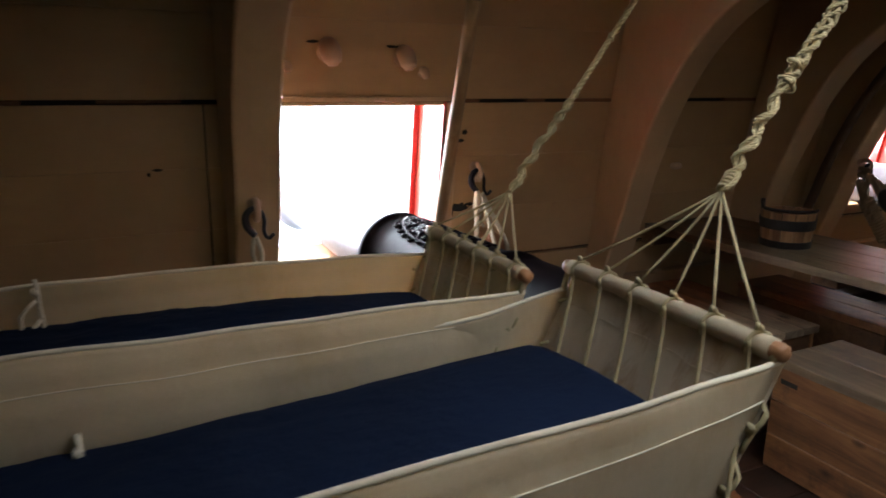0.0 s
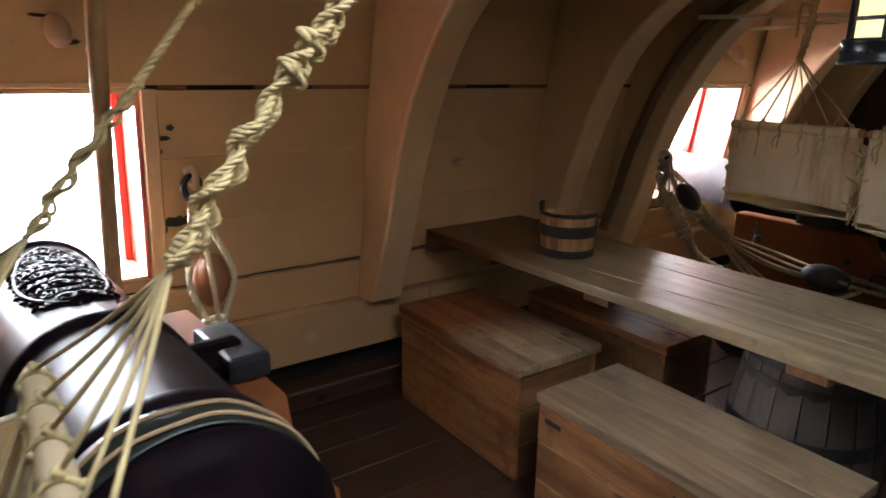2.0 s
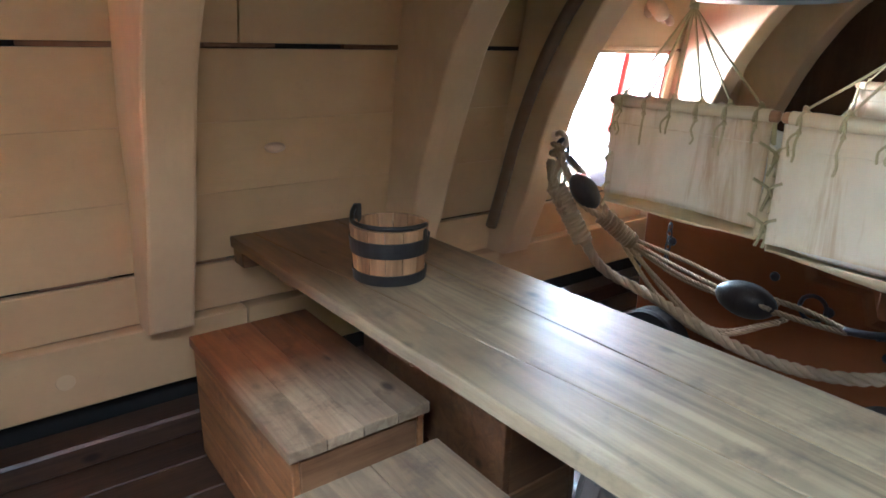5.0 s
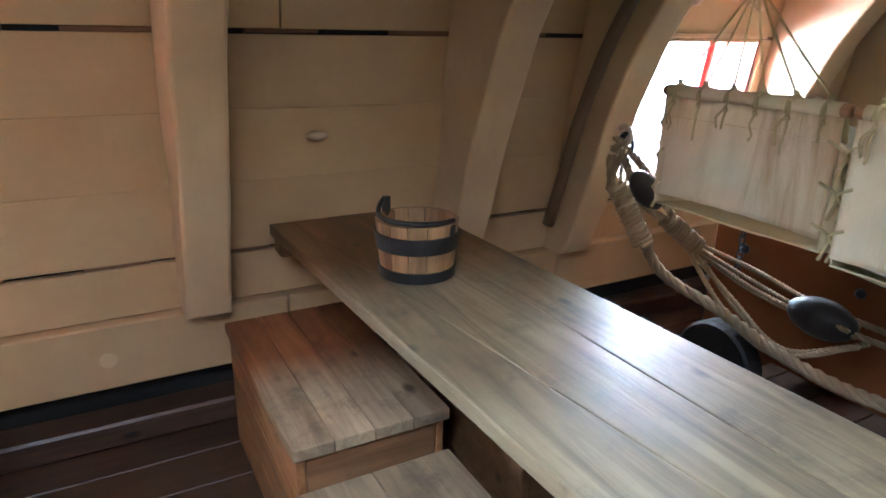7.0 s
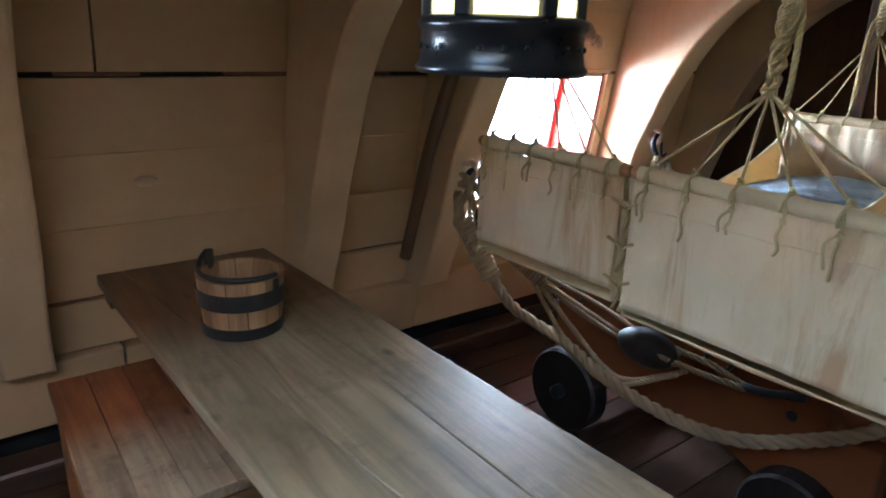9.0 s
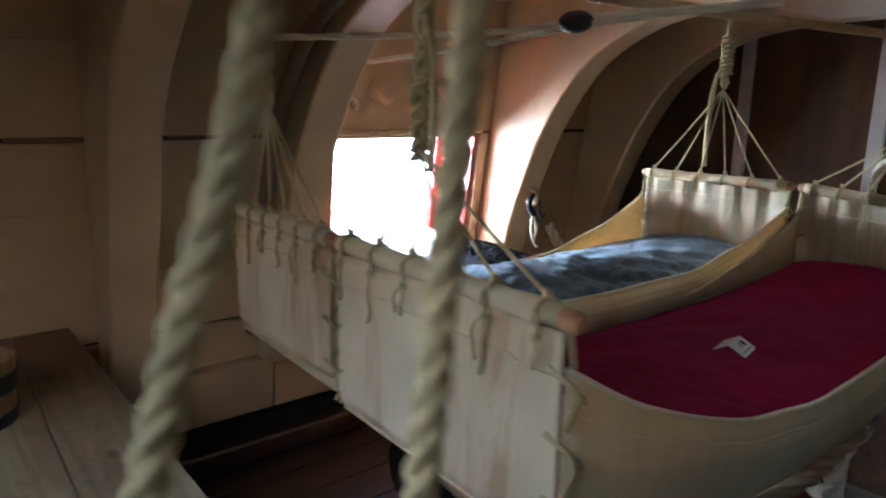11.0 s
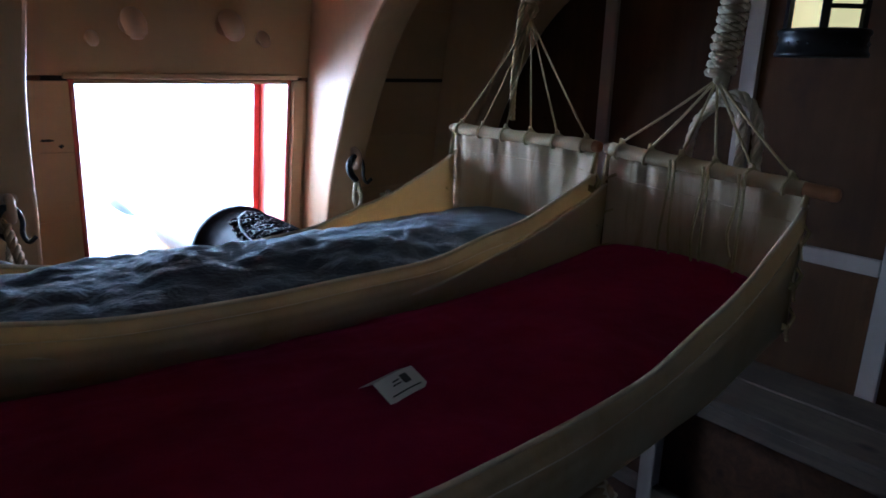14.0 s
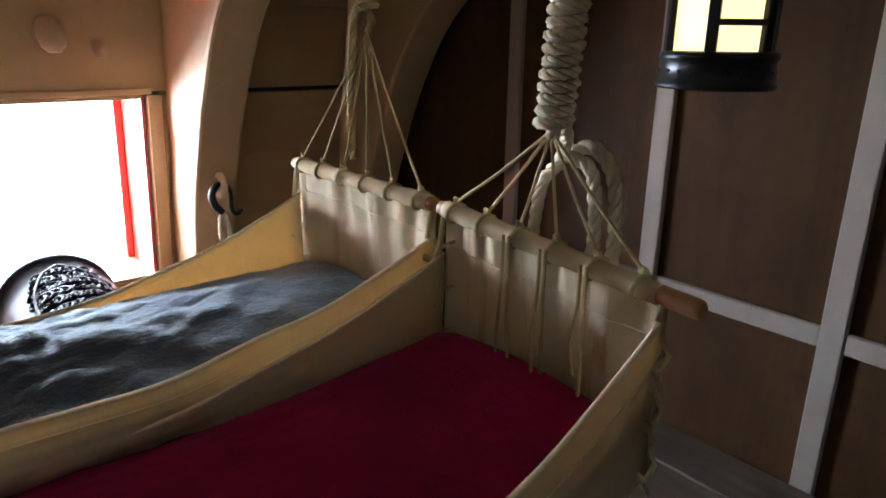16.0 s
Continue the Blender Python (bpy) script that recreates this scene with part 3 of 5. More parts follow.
# ---- hull fittings ----
def peg(x, z, size, d=0.0):
    e = thing("wall_peg", pose(x, hull_y(z) + d, z), "cream painted turned peg on the hull side", "peg", "pegs above the gun ports")
    pts = [(0, 0.0, 0.02 * size), (0, -0.03 * size, 0.012 * size), (0, -0.055 * size, -0.012 * size), (0, -0.062 * size, -0.04 * size)]
    v, f = tube_data(smooth_path(pts, 0.006), lambda u: size * (0.022 + 0.009 * math.sin(u * 3.1)) * (1 if u < 0.93 else 0.7), 12)
    raw_part("peg_body", v, f, EYE, e)
    part("collar", lathe([(0.022 * size, 0.0), (0.03 * size, 0.0), (0.03 * size, -0.006), (0.02 * size, -0.008)], 16, "y"), EYE, e)
    return e


for px, pz, ps in ((-0.51, 1.545, 1.25), (-0.21, 1.53, 1.15), (-0.12, 1.475, 0.6), (2.87, 1.54, 1.2), (3.19, 1.55, 1.25), (3.32, 1.51, 0.7),
                   (-0.66, 1.49, 0.55), (2.75, 1.49, 0.6)):
    peg(px, pz, ps)


def wall_lug(x, z):
    e = thing("wall_lug", pose(x, hull_y(z), z), "small pale wooden lug on the hull side", "peg")
    part("lug_body", lathe([(0.012, 0.0), (0.026, -0.004), (0.030, -0.018), (0.022, -0.03), (0.008, -0.034)], 20, "y"), EYE, e, smooth=True).scale = (1.25, 1.0, 0.6)


wall_lug(1.315, 1.035)
wall_lug(0.60, 0.335)


def iron_hook(x, y, z, yaw=0.0, rope=True, seed=1):
    """A painted eyebolt with a black iron hook in it and a short length of line."""
    e = thing("tackle_hook", pose(x, y, z, 0, 0, yaw), "black iron tackle hook in a cream painted eyebolt", "hook", "tackle hooks beside the gun ports")
    ring = [(0.0, 0.0, 0.0), (0, -0.03, 0.012), (0, -0.055, 0.0), (0, -0.062, -0.028), (0, -0.045, -0.05), (0, -0.02, -0.052), (0, 0.0, -0.04)]
    raw_part("eyebolt", *cord_data(ring, 0.0125, step=0.006, sides=10), EYE, e)
    hk = [(-0.012, -0.062, -0.105), (-0.035, -0.058, -0.075), (-0.04, -0.055, -0.04), (-0.018, -0.055, -0.012), (0.012, -0.055, -0.022),
          (0.022, -0.057, -0.055), (0.018, -0.062, -0.09), (0.03, -0.068, -0.115), (0.05, -0.07, -0.10)]
    raw_part("hook", *tube_data(smooth_path(hk, 0.006), lambda u: 0.012 * (0.5 + math.sin(min(1, u * 1.4 + 0.25) * 3.0) * 0.6), 10), IRON, e)
    part("wall_plate", lathe([(0.0225, 0.002), (0.026, -0.004), (0.014, -0.008)], 16, "y"), EYE, e)
    if rope:
        v, f = rope_data([(-0.01, -0.062, -0.11), (0.006, -0.065, -0.17), (-0.006, -0.06, -0.23)], 0.0085)
        rope_data([(-0.014, -0.06, -0.10), (-0.024, -0.06, -0.17), (0.0, -0.055, -0.235), (0.03, -0.05, -0.26)], 0.0085, v, f)
        raw_part("line", v, f, ROPE_WHITE, e, "short white line")
    return e


iron_hook(0.15, hull_y(1.07), 1.085)
iron_hook(-0.83, 2.725, 1.03)
iron_hook(3.59, 2.712, 1.10)
iron_hook(2.45, 2.725, 1.03)


# ---- guns ----
GUN_PROFILE = [(0.115, 1.36), (0.135, 1.355), (0.152, 1.33), (0.150, 1.29), (0.128, 1.24), (0.116, 1.20), (0.112, 1.14), (0.118, 1.06), (0.132, 0.60), (0.140, 0.20),
               (0.147, 0.175), (0.153, 0.165), (0.153, 0.145), (0.145, 0.135), (0.149, 0.0), (0.160, -0.50), (0.168, -0.515), (0.174, -0.53),
               (0.174, -0.555), (0.166, -0.57), (0.170, -0.62), (0.176, -0.93), (0.186, -0.945), (0.191, -0.96), (0.191, -0.985), (0.182, -1.0), (0.178, -1.06),
               (0.188, -1.075), (0.188, -1.10), (0.15, -1.12), (0.09, -1.15), (0.05, -1.165), (0.04, -1.18), (0.05, -1.20), (0.055, -1.225), (0.04, -1.25), (0.015, -1.26)]


def on_barrel(u, v, r):
    """A place on the barrel's upper side: u across (radians), v along."""
    return Vector((r * math.sin(u), v, r * math.cos(u)))


def emblem_data():
    """A shield of close cast scrolls in front of the reinforce ring."""
    verts, faces = [], []
    rs = random.Random(12)
    for row in range(9):
        cy = 0.03 - 0.051 * row
        for col in range(4):
            cu = 0.09 + 0.135 * col + (0.05 if row % 2 else 0.0)
            if cu > 0.60 - 0.035 * abs(row - 4):
                continue
            size, turns, ph = rs.uniform(0.021, 0.028), rs.uniform(1.2, 1.7), rs.uniform(0, 6.3)
            for sx in (-1, 1):
                line = []
                for i in range(20):
                    q = i / 19
                    a = ph + q * turns * 2 * math.pi
                    rr = size * (1 - 0.8 * q)
                    line.append(on_barrel(sx * (cu + rr * math.cos(a) / 0.155), cy + rr * math.sin(a), 0.151 - 0.021 * cy))
                tube_data(line, lambda u: 0.0056 * (1 - 0.45 * u), 5, verts, faces)
    for sx in (-1, 1):
        line = [on_barrel(sx * (0.02 + 0.56 * math.sin(math.pi * q / 14) ** 0.6), 0.07 - 0.50 * q / 14, 0.152 + 0.008 * q / 14) for q in range(15)]
        tube_data(line, 0.005, 5, verts, faces)
    return verts, faces


def apron_data():
    """A thin lead sheet bent over the breech."""
    fn = lambda u, v: on_barrel(-1.9 + 3.8 * u, -0.995 - 0.075 * v, 0.1885 - 0.001 * v + 0.0015 * math.sin(u * 21 + v * 3))
    return grid_data(40, 5, fn)


def gun(m, label, group):
    e = thing("cannon", m, label, "cannon", group)
    cut = next(i for i, (r, v) in enumerate(GUN_PROFILE) if v < 0.18)
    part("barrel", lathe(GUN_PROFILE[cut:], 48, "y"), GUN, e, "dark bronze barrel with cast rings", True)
    # Muzzle end outside the port, painted pale for the daylight glare.
    part("chase", lathe(GUN_PROFILE[:cut + 1], 48, "y"), GLARE_BRONZE, e, "grey bronze muzzle end outside the port, daylight glare painted in", True)
    raw_part("relief", *emblem_data(), GUN, e, "cast scroll ornament")
    shell(raw_part("vent_apron", *apron_data(), APRON, e, "dark green-black sheet lead apron"), 0.003)
    for k, vy in enumerate((-1.012, -1.05)):
        raw_part("lashing", *cord_data([on_barrel(-1.9 + 0.19 * i, vy + 0.004 * math.sin(i * 1.7 + k), 0.1925) for i in range(21)], 0.0035, step=0.02), ROPE_OLD, e, "thin cord round the breech")
    part("bore", lathe([(0.066, 1.3605), (0.066, 1.362)], 24, "y"), TAR, e)
    for s in (-1, 1):
        part("trunnion", lathe([(0.06, 0.15 * s), (0.06, 0.30 * s), (0.052, 0.31 * s)], 20, "x"), GUN, e, smooth=False).location = (0, -0.42, -0.05)
    return e


def carriage(m, floor_drop, label, group):
    """A truck carriage: two stepped cheeks, axletrees, transom, bed and four wheels."""
    e = thing("gun_carriage", m, label, "gun carriage", group)
    top = -0.07
    for s in (-1, 1):
        prof = [(0.02, top), (-0.62, top), (-0.66, top - 0.11), (-0.84, top - 0.11), (-0.87, top - 0.20), (-1.03, top - 0.20), (-1.06, top - 0.29), (-1.2, top - 0.29),
                (-1.2, floor_drop + 0.18), (-0.9, floor_drop + 0.18), (-0.75, floor_drop + 0.24), (-0.3, floor_drop + 0.24), (-0.15, floor_drop + 0.18), (0.02, floor_drop + 0.18)]
        bm = bmesh.new()
        lo = [bm.verts.new((s * 0.24, y, z)) for y, z in prof]
        hi = [bm.verts.new((s * 0.325, y, z)) for y, z in prof]
        n = len(prof)
        bm.faces.new(lo)
        bm.faces.new(hi[::-1])
        for i in range(n):
            bm.faces.new((lo[i], lo[(i + 1) % n], hi[(i + 1) % n], hi[i]))
        bmesh.ops.recalc_face_normals(bm, faces=bm.faces)
        bmesh.ops.bevel(bm, geom=list(bm.edges), offset=0.006, segments=1, affect="EDGES")
        cheek = part("cheek", bm, CARRIAGE, e, "reddish brown painted stepped cheek")
        strap = smooth_path([(s * 0.283, -0.33, top + 0.004), (s * 0.283, -0.36, top + 0.03), (s * 0.283, -0.42, top + 0.045), (s * 0.283, -0.48, top + 0.03), (s * 0.283, -0.51, top + 0.004)], 0.02)
        raw_part("capsquare", *tube_data(strap, 0.02, 6), IRON, cheek)
        part("trunnion_cap", box((s * 0.235 if s > 0 else -0.335, -0.53, top + 0.003), (0.335 if s > 0 else -0.235, -0.29, top + 0.062), 0.014, 2), IRON, cheek, "black iron cap over the trunnion")
        for by, bz in ((-0.12, -0.18), (-0.55, -0.20), (-0.75, -0.27), (-0.95, -0.36)):
            part("bolt", lathe([(0.018, 0.0), (0.018, 0.006), (0.01, 0.012)], 10, "x"), IRON, cheek).matrix_basis = pose(s * 0.325, by, bz, 0, 0, 0 if s > 0 else 180)
        ring = [(s * 0.335, -0.70 + 0.045 * math.cos(a), -0.27 + 0.045 * math.sin(a)) for a in [k * 0.7 for k in range(10)]]
        raw_part("ring_bolt", *cord_data(ring, 0.008, step=0.01), IRON, cheek)
        chain = [], []
        for i in range(7):
            c = Vector((s * 0.34, -0.11, -0.12 - 0.028 * i))
            a = [(c + Vector((0.0 if i % 2 else 0.011 * math.cos(q), 0.011 * math.cos(q) if i % 2 else 0, 0.02 * math.sin(q)))) for q in [k * 0.7 for k in range(10)]]
            tube_data(a, 0.0035, 5, *chain)
        raw_part("chain", *chain, IRON, cheek)
    part("transom", box((-0.238, -0.25, top - 0.26), (0.238, -0.15, top - 0.16), 0.005), CARRIAGE, e)
    part("stool_bed", box((-0.12, -1.1, floor_drop + 0.27), (0.12, -0.2, floor_drop + 0.33), 0.005), CARRIAGE, e)
    part("quoin", box((-0.06, -1.1, floor_drop + 0.332), (0.06, -0.8, -0.215), 0.005), CARRIAGE, e)
    for ay, r in ((-0.12, 0.17), (-1.02, 0.15)):
        part("axletree", box((-0.30, ay - 0.05, floor_drop + r - 0.05), (0.30, ay + 0.05, floor_drop + r + 0.05), 0.006), CARRIAGE, e)
        for s in (-1, 1):
            w = part("truck_wheel", lathe([(0.03, 0.33 * s), (r - 0.01, 0.33 * s), (r, 0.34 * s), (r, 0.41 * s), (r - 0.01, 0.42 * s), (0.03, 0.42 * s)], 28, "x"), BLOCK_DARK, e, "dark solid wooden wheel")
            w.location = (0, ay, floor_drop + r)
            part("axle_end", lathe([(0.028, 0.42 * s), (0.028, 0.45 * s), (0.02, 0.455 * s)], 12, "x"), IRON, w)
    return e


G1 = pose(-0.345, 2.42, 0.83, 0.8, 0, 3.5)
G2 = pose(3.06, 2.42, 0.81, 2.6, 0, 0)
gun(G1, "dark bronze ship's cannon run out through a gun port", "cannons at the gun ports")
gun(G2, "dark bronze ship's cannon run out beneath hammock cots", "cannons at the gun ports")
carriage(pose(-0.335, 2.42, 0.83, 0, 0, 3.5), -0.83, "reddish brown wooden truck carriage under a cannon", "gun carriages")
carriage(pose(3.06, 2.42, 0.81, 0, 0, 0), -0.81, "reddish brown wooden truck carriage under a cannon", "gun carriages")

rammer = thing("rammer_pole", pose(-0.165, 2.87, 0.1), "bare round wooden pole leaning beside the gun port", "pole")
wraw("shaft", tube_data(smooth_path([(-0.165, 2.87, 0.11), (-0.172, 2.61, 0.93), (-0.172, 2.48, 1.335), (-0.17, 2.365, 1.69)], 0.1), 0.023, 16), SPAR, rammer)
wraw("rounded_end", tube_data(smooth_path([(-0.17, 2.365, 1.69), (-0.17, 2.36, 1.706)], 0.004), lambda u: 0.023 * math.sqrt(max(0.05, 1 - u * u)), 16), SPAR, rammer)


# ---- tackles ----
def block_part(name, c, axis, length, width, thick, material, parent, label=""):
    """A shell block: an egg-shaped wooden cheek with a score."""
    bm = bmesh.new()
    bmesh.ops.create_uvsphere(bm, u_segments=20, v_segments=12, radius=0.5)
    for v in bm.verts:
        k = 1.0 - 0.14 * max(0.0, 1 - abs(v.co.x) * 5)
        v.co = Vector((v.co.x * thick, v.co.y * width * k, v.co.z * length))
    q = Vector((0, 0, 1)).rotation_difference(Vector(axis).normalized())
    bmesh.ops.transform(bm, verts=bm.verts, matrix=Matrix.Translation(c) @ q.to_matrix().to_4x4())
    return wpart(name, bm, material, parent, label, True)


tackle = thing("gun_tackle", pose(0.17, 2.8, 0), "wooden block and white rope tackle hanging from a hull hook", "tackle")
block_part("block", (0.142, 2.77, 0.735), (0.08, 0, 1), 0.19, 0.135, 0.12, BLOCK, tackle, "reddish wooden pulley block")
d = rope_data([(0.12, 2.86, 0.99), (0.10, 2.82, 0.88), (0.068, 2.76, 0.745), (0.10, 2.76, 0.63), (0.135, 2.75, 0.55)], 0.011)
rope_data([(0.14, 2.86, 0.98), (0.175, 2.81, 0.88), (0.217, 2.76, 0.75), (0.185, 2.76, 0.63), (0.145, 2.75, 0.55)], 0.011, *d)
rope_data([(0.13, 2.85, 0.98), (0.128, 2.76, 0.86), (0.128, 2.70, 0.74), (0.14, 2.715, 0.62), (0.15, 2.73, 0.55)], 0.009, *d)
wraw("strop", d, ROPE_WHITE, tackle)
wraw("seizing", coil_data((0.135, 2.75, 0.605), (0.205, 2.68, 0.25), 0.034, 0.0095, wobble=0.09), ROPE_WHITE, tackle, "tight white rope whipping")
d = rope_data([(0.20, 2.69, 0.27), (0.215, 2.66, 0.17), (0.25, 2.60, 0.06), (0.27, 2.52, 0.014)], 0.016)
rope_data([(0.18, 2.68, 0.28), (0.15, 2.62, 0.25), (0.11, 2.56, 0.33), (0.08, 2.50, 0.42)], 0.012, *d)
wraw("fall", d, ROPE_WHITE, tackle)

t2 = thing("gun_tackle", pose(2.5, 2.0, 0), "dark block tackle with several rope parts beside a gun carriage", "tackle")
block_part("upper_block", (2.40, 2.50, 0.84), (0.5, -0.25, -0.7), 0.17, 0.11, 0.10, BLOCK_DARK, t2)
block_part("lower_block", (2.53, 1.86, 0.57), (0.15, -1, -0.1), 0.21, 0.13, 0.11, BLOCK_DARK, t2)
d = rope_data([(2.41, 2.66, 0.98), (2.36, 2.57, 0.92), (2.38, 2.50, 0.80), (2.47, 2.44, 0.73)], 0.014)
rope_data([(2.43, 2.66, 0.97), (2.44, 2.56, 0.90), (2.45, 2.48, 0.82), (2.49, 2.43, 0.73)], 0.014, *d)
wraw("strop", d, ROPE_OLD, t2)
wraw("seizing", coil_data((2.46, 2.45, 0.745), (2.55, 2.36, 0.64), 0.030, 0.008), ROPE_OLD, t2)
for dx, dz in (((-0.03, 0.02), (0.0, -0.02), (0.03, 0.03), (0.02, -0.04))):
    wraw("fall", rope_data([(2.55 + dx * 0.4, 2.37, 0.64 + dz * 0.4), (2.57 + dx, 2.15, 0.585 + dz), (2.54 + dx, 1.92, 0.57 + dz * 0.7), (2.53 + dx, 1.76, 0.565 + dz * 0.5)], 0.0085), ROPE_OLD, t2)
for dx, dz, sag in ((-0.05, -0.01, 0.10), (0.04, 0.0, 0.13), (-0.01, -0.03, 0.07)):
    wraw("fall", rope_data([(2.54 + dx * 0.4, 2.38, 0.63), (2.55 + dx, 2.18, 0.58 - sag), (2.52 + dx, 1.95, 0.53 - sag + dz), (2.52 + dx * 0.5, 1.72, 0.545)], 0.009), ROPE_OLD, t2)
wraw("lower_strop", rope_data([(2.53, 1.78, 0.56), (2.56, 1.66, 0.55), (2.58, 1.55, 0.55)], 0.010), ROPE_OLD, t2)
wraw("lower_strop", rope_data([(2.56, 1.79, 0.59), (2.60, 1.68, 0.57), (2.59, 1.56, 0.555)], 0.010), ROPE_OLD, t2)
wraw("hook", tube_data(smooth_path([(2.585, 1.56, 0.555), (2.58, 1.50, 0.565), (2.60, 1.44, 0.575), (2.65, 1.42, 0.56), (2.67, 1.46, 0.545), (2.65, 1.49, 0.54)], 0.01), 0.013, 8), IRON, t2)

breeching = thing("breeching_rope", pose(2.45, 1.9, 0), "thick brown laid breeching rope from the hull to the gun", "rope")
wraw("rope", rope_data([(2.36, 2.66, 0.94), (2.33, 2.58, 0.82), (2.40, 2.50, 0.66), (2.46, 2.42, 0.53), (2.50, 2.20, 0.47), (2.47, 1.95, 0.43), (2.46, 1.70, 0.42),
                       (2.47, 1.50, 0.45), (2.58, 1.38, 0.47), (2.72, 1.25, 0.52), (2.88, 1.10, 0.66), (3.06, 1.05, 0.76)], 0.021), ROPE_OLD, breeching)
wraw("rope", rope_data([(3.06, 1.05, 0.76), (3.02, 1.08, 0.69), (3.07, 1.10, 0.58), (3.20, 1.16, 0.46), (3.50, 1.45, 0.40), (3.72, 2.0, 0.42), (3.78, 2.5, 0.62), (3.76, 2.72, 0.92)], 0.025), ROPE_WHITE, breeching, "pale thick laid rope")
wraw("service", coil_data((2.34, 2.60, 0.85), (2.41, 2.49, 0.63), 0.031, 0.010), ROPE_OLD, breeching, "brown spun yarn winding")
d = knot_data((2.40, 2.66, 0.98), 0.05, 0.010, seed=3)
for k in range(5):
    cord_data([(2.40, 2.64, 0.98), (2.36 - 0.015 * k, 2.60, 0.93 - 0.02 * k), (2.30 + 0.02 * k, 2.60, 0.86 - 0.025 * k)], 0.004, *d)
wraw("lashing", d, ROPE_OLD, breeching)

d = rope_data([(0.27, 2.51, 0.013), (0.22, 2.30, 0.013), (0.14, 1.95, 0.013), (0.2, 1.6, 0.013)], 0.011)
tail = thing("rope_end", pose(0.2, 1.9, 0), "white rope end lying on the deck", "rope")
wraw("rope", d, ROPE_WHITE, tail)


# ---- mess table, chests and casks ----
table = thing("mess_table", pose(1.43, 1.9, 0), "worn grey planked mess table reaching out from the hull side", "table")
TX = ((1.135, 1.135), (1.348, 1.212), (1.478, 1.528), (1.692, 1.692))    # plank joints at the free end and at the hull


def table_warp(x, y, z):
    return (x + 0.032 * (2.97 - y), y, z)


for a, b in zip(TX, TX[1:]):
    def taper(x, y, z, a=a, b=b):
        k = (y - 0.93) / 2.015
        lo, hi = a[0] + (a[1] - a[0]) * k, b[0] + (b[1] - b[0]) * k
        return table_warp(lo + 0.001 + (hi - lo - 0.0025) * x, y, z)
    bm = box((0.0, 0.93, 0.712), (1.0, 2.945, 0.75))
    for v in bm.verts:
        v.co = Vector(taper(*v.co))
    bmesh.ops.bevel(bm, geom=list(bm.edges), offset=0.004, segments=2, affect="EDGES", profile=0.6)
    wpart("plank", bm, TABLE, table)
for yb in (1.25, 1.95, 2.55):
    wpart("batten", box((1.17, yb, 0.672), (1.66, yb + 0.11, 0.711), 0.004, warp=table_warp), PINE_X, table)
wpart("wall_cleat", box((1.16, 2.90, 0.64), (1.68, 2.985, 0.711), 0.004), PINE_X, table)

sling = thing("table_sling", pose(1.55, 0.95, 0), "pale three-strand rope sling holding up the table end", "rope")
wraw("rope", rope_data([(1.58, 0.80, 1.94), (1.495, 0.80, 1.54), (1.435, 0.80, 1.34), (1.37, 0.84, 1.0), (1.34, 0.905, 0.76), (1.36, 0.95, 0.661)], 0.0085, sides=8), ROPE, sling)
wraw("rope", rope_data([(1.63, 0.775, 1.94), (1.575, 0.775, 1.53), (1.545, 0.775, 1.28), (1.55, 0.83, 1.0), (1.56, 0.905, 0.76), (1.55, 0.95, 0.661)], 0.0085, sides=8), ROPE, sling)


def chest(name, x0, x1, y0, y1, h, label, lid_mat, side_mat, rows=3, over=0.012, lid_boards=3, notch=False):
    """A plank-built sea chest with a planked lid."""
    e = thing(name, pose((x0 + x1) / 2, (y0 + y1) / 2, 0), label, "chest", "sea chests round the table")
    lid_h = 0.035
    zs = [0.004 + (h - lid_h - 0.004) * i / rows for i in range(rows + 1)]
    for a, b in zip(zs, zs[1:]):
        wpart("side_plank", box((x0, y0, a + 0.0015), (x0 + 0.022, y1, b - 0.0015), 0.003), side_mat, e)
        wpart("side_plank", box((x1 - 0.022, y0, a + 0.0015), (x1, y1, b - 0.0015), 0.003), side_mat, e)
        wpart("end_plank", box((x0 + 0.0225, y0 + 0.002, a + 0.0015), (x1 - 0.0225, y0 + 0.024, b - 0.0015), 0.003), PINE_X, e)
        wpart("end_plank", box((x0 + 0.0225, y1 - 0.024, a + 0.0015), (x1 - 0.0225, y1 - 0.002, b - 0.0015), 0.003), PINE_X, e)
    w = (x1 - x0 + 2 * over) / lid_boards
    for i in range(lid_boards):
        wpart("lid_plank", box((x0 - over + w * i + 0.001, y0 - over, h - lid_h + 0.001), (x0 - over + w * (i + 1) - 0.001, y1 + over * 0.3, h), 0.004, 2), lid_mat, e)
    if notch:
        wpart("hand_hole", box((x0 - 0.0005, y1 - 0.10, h - 0.098), (x0 + 0.004, y1 - 0.03, h - 0.078), 0.001), TAR, e, "dark slot for a hand")
        wpart("hand_hole", box((x0 - 0.0005, y0 + 0.23, h - 0.098), (x0 + 0.004, y0 + 0.31, h - 0.078), 0.001), TAR, e)
    return e


chest("sea_chest", 0.965, 1.36, 2.115, 2.88, 0.45, "reddish pine sea chest against the hull, lid closed", PINE_WORN, PINE, 3, lid_boards=4)
chest("sea_chest", 0.905, 1.27, 1.13, 1.945, 0.455, "worn pine sea chest with greyed lid beside the table", GREYWOOD, PINE, 3, lid_boards=2, notch=True)
chest("sea_chest", 1.45, 1.74, 1.88, 2.60, 0.50, "dark worn wooden chest beneath the table", PINE, PINE_X, 2, 0.004, 2)


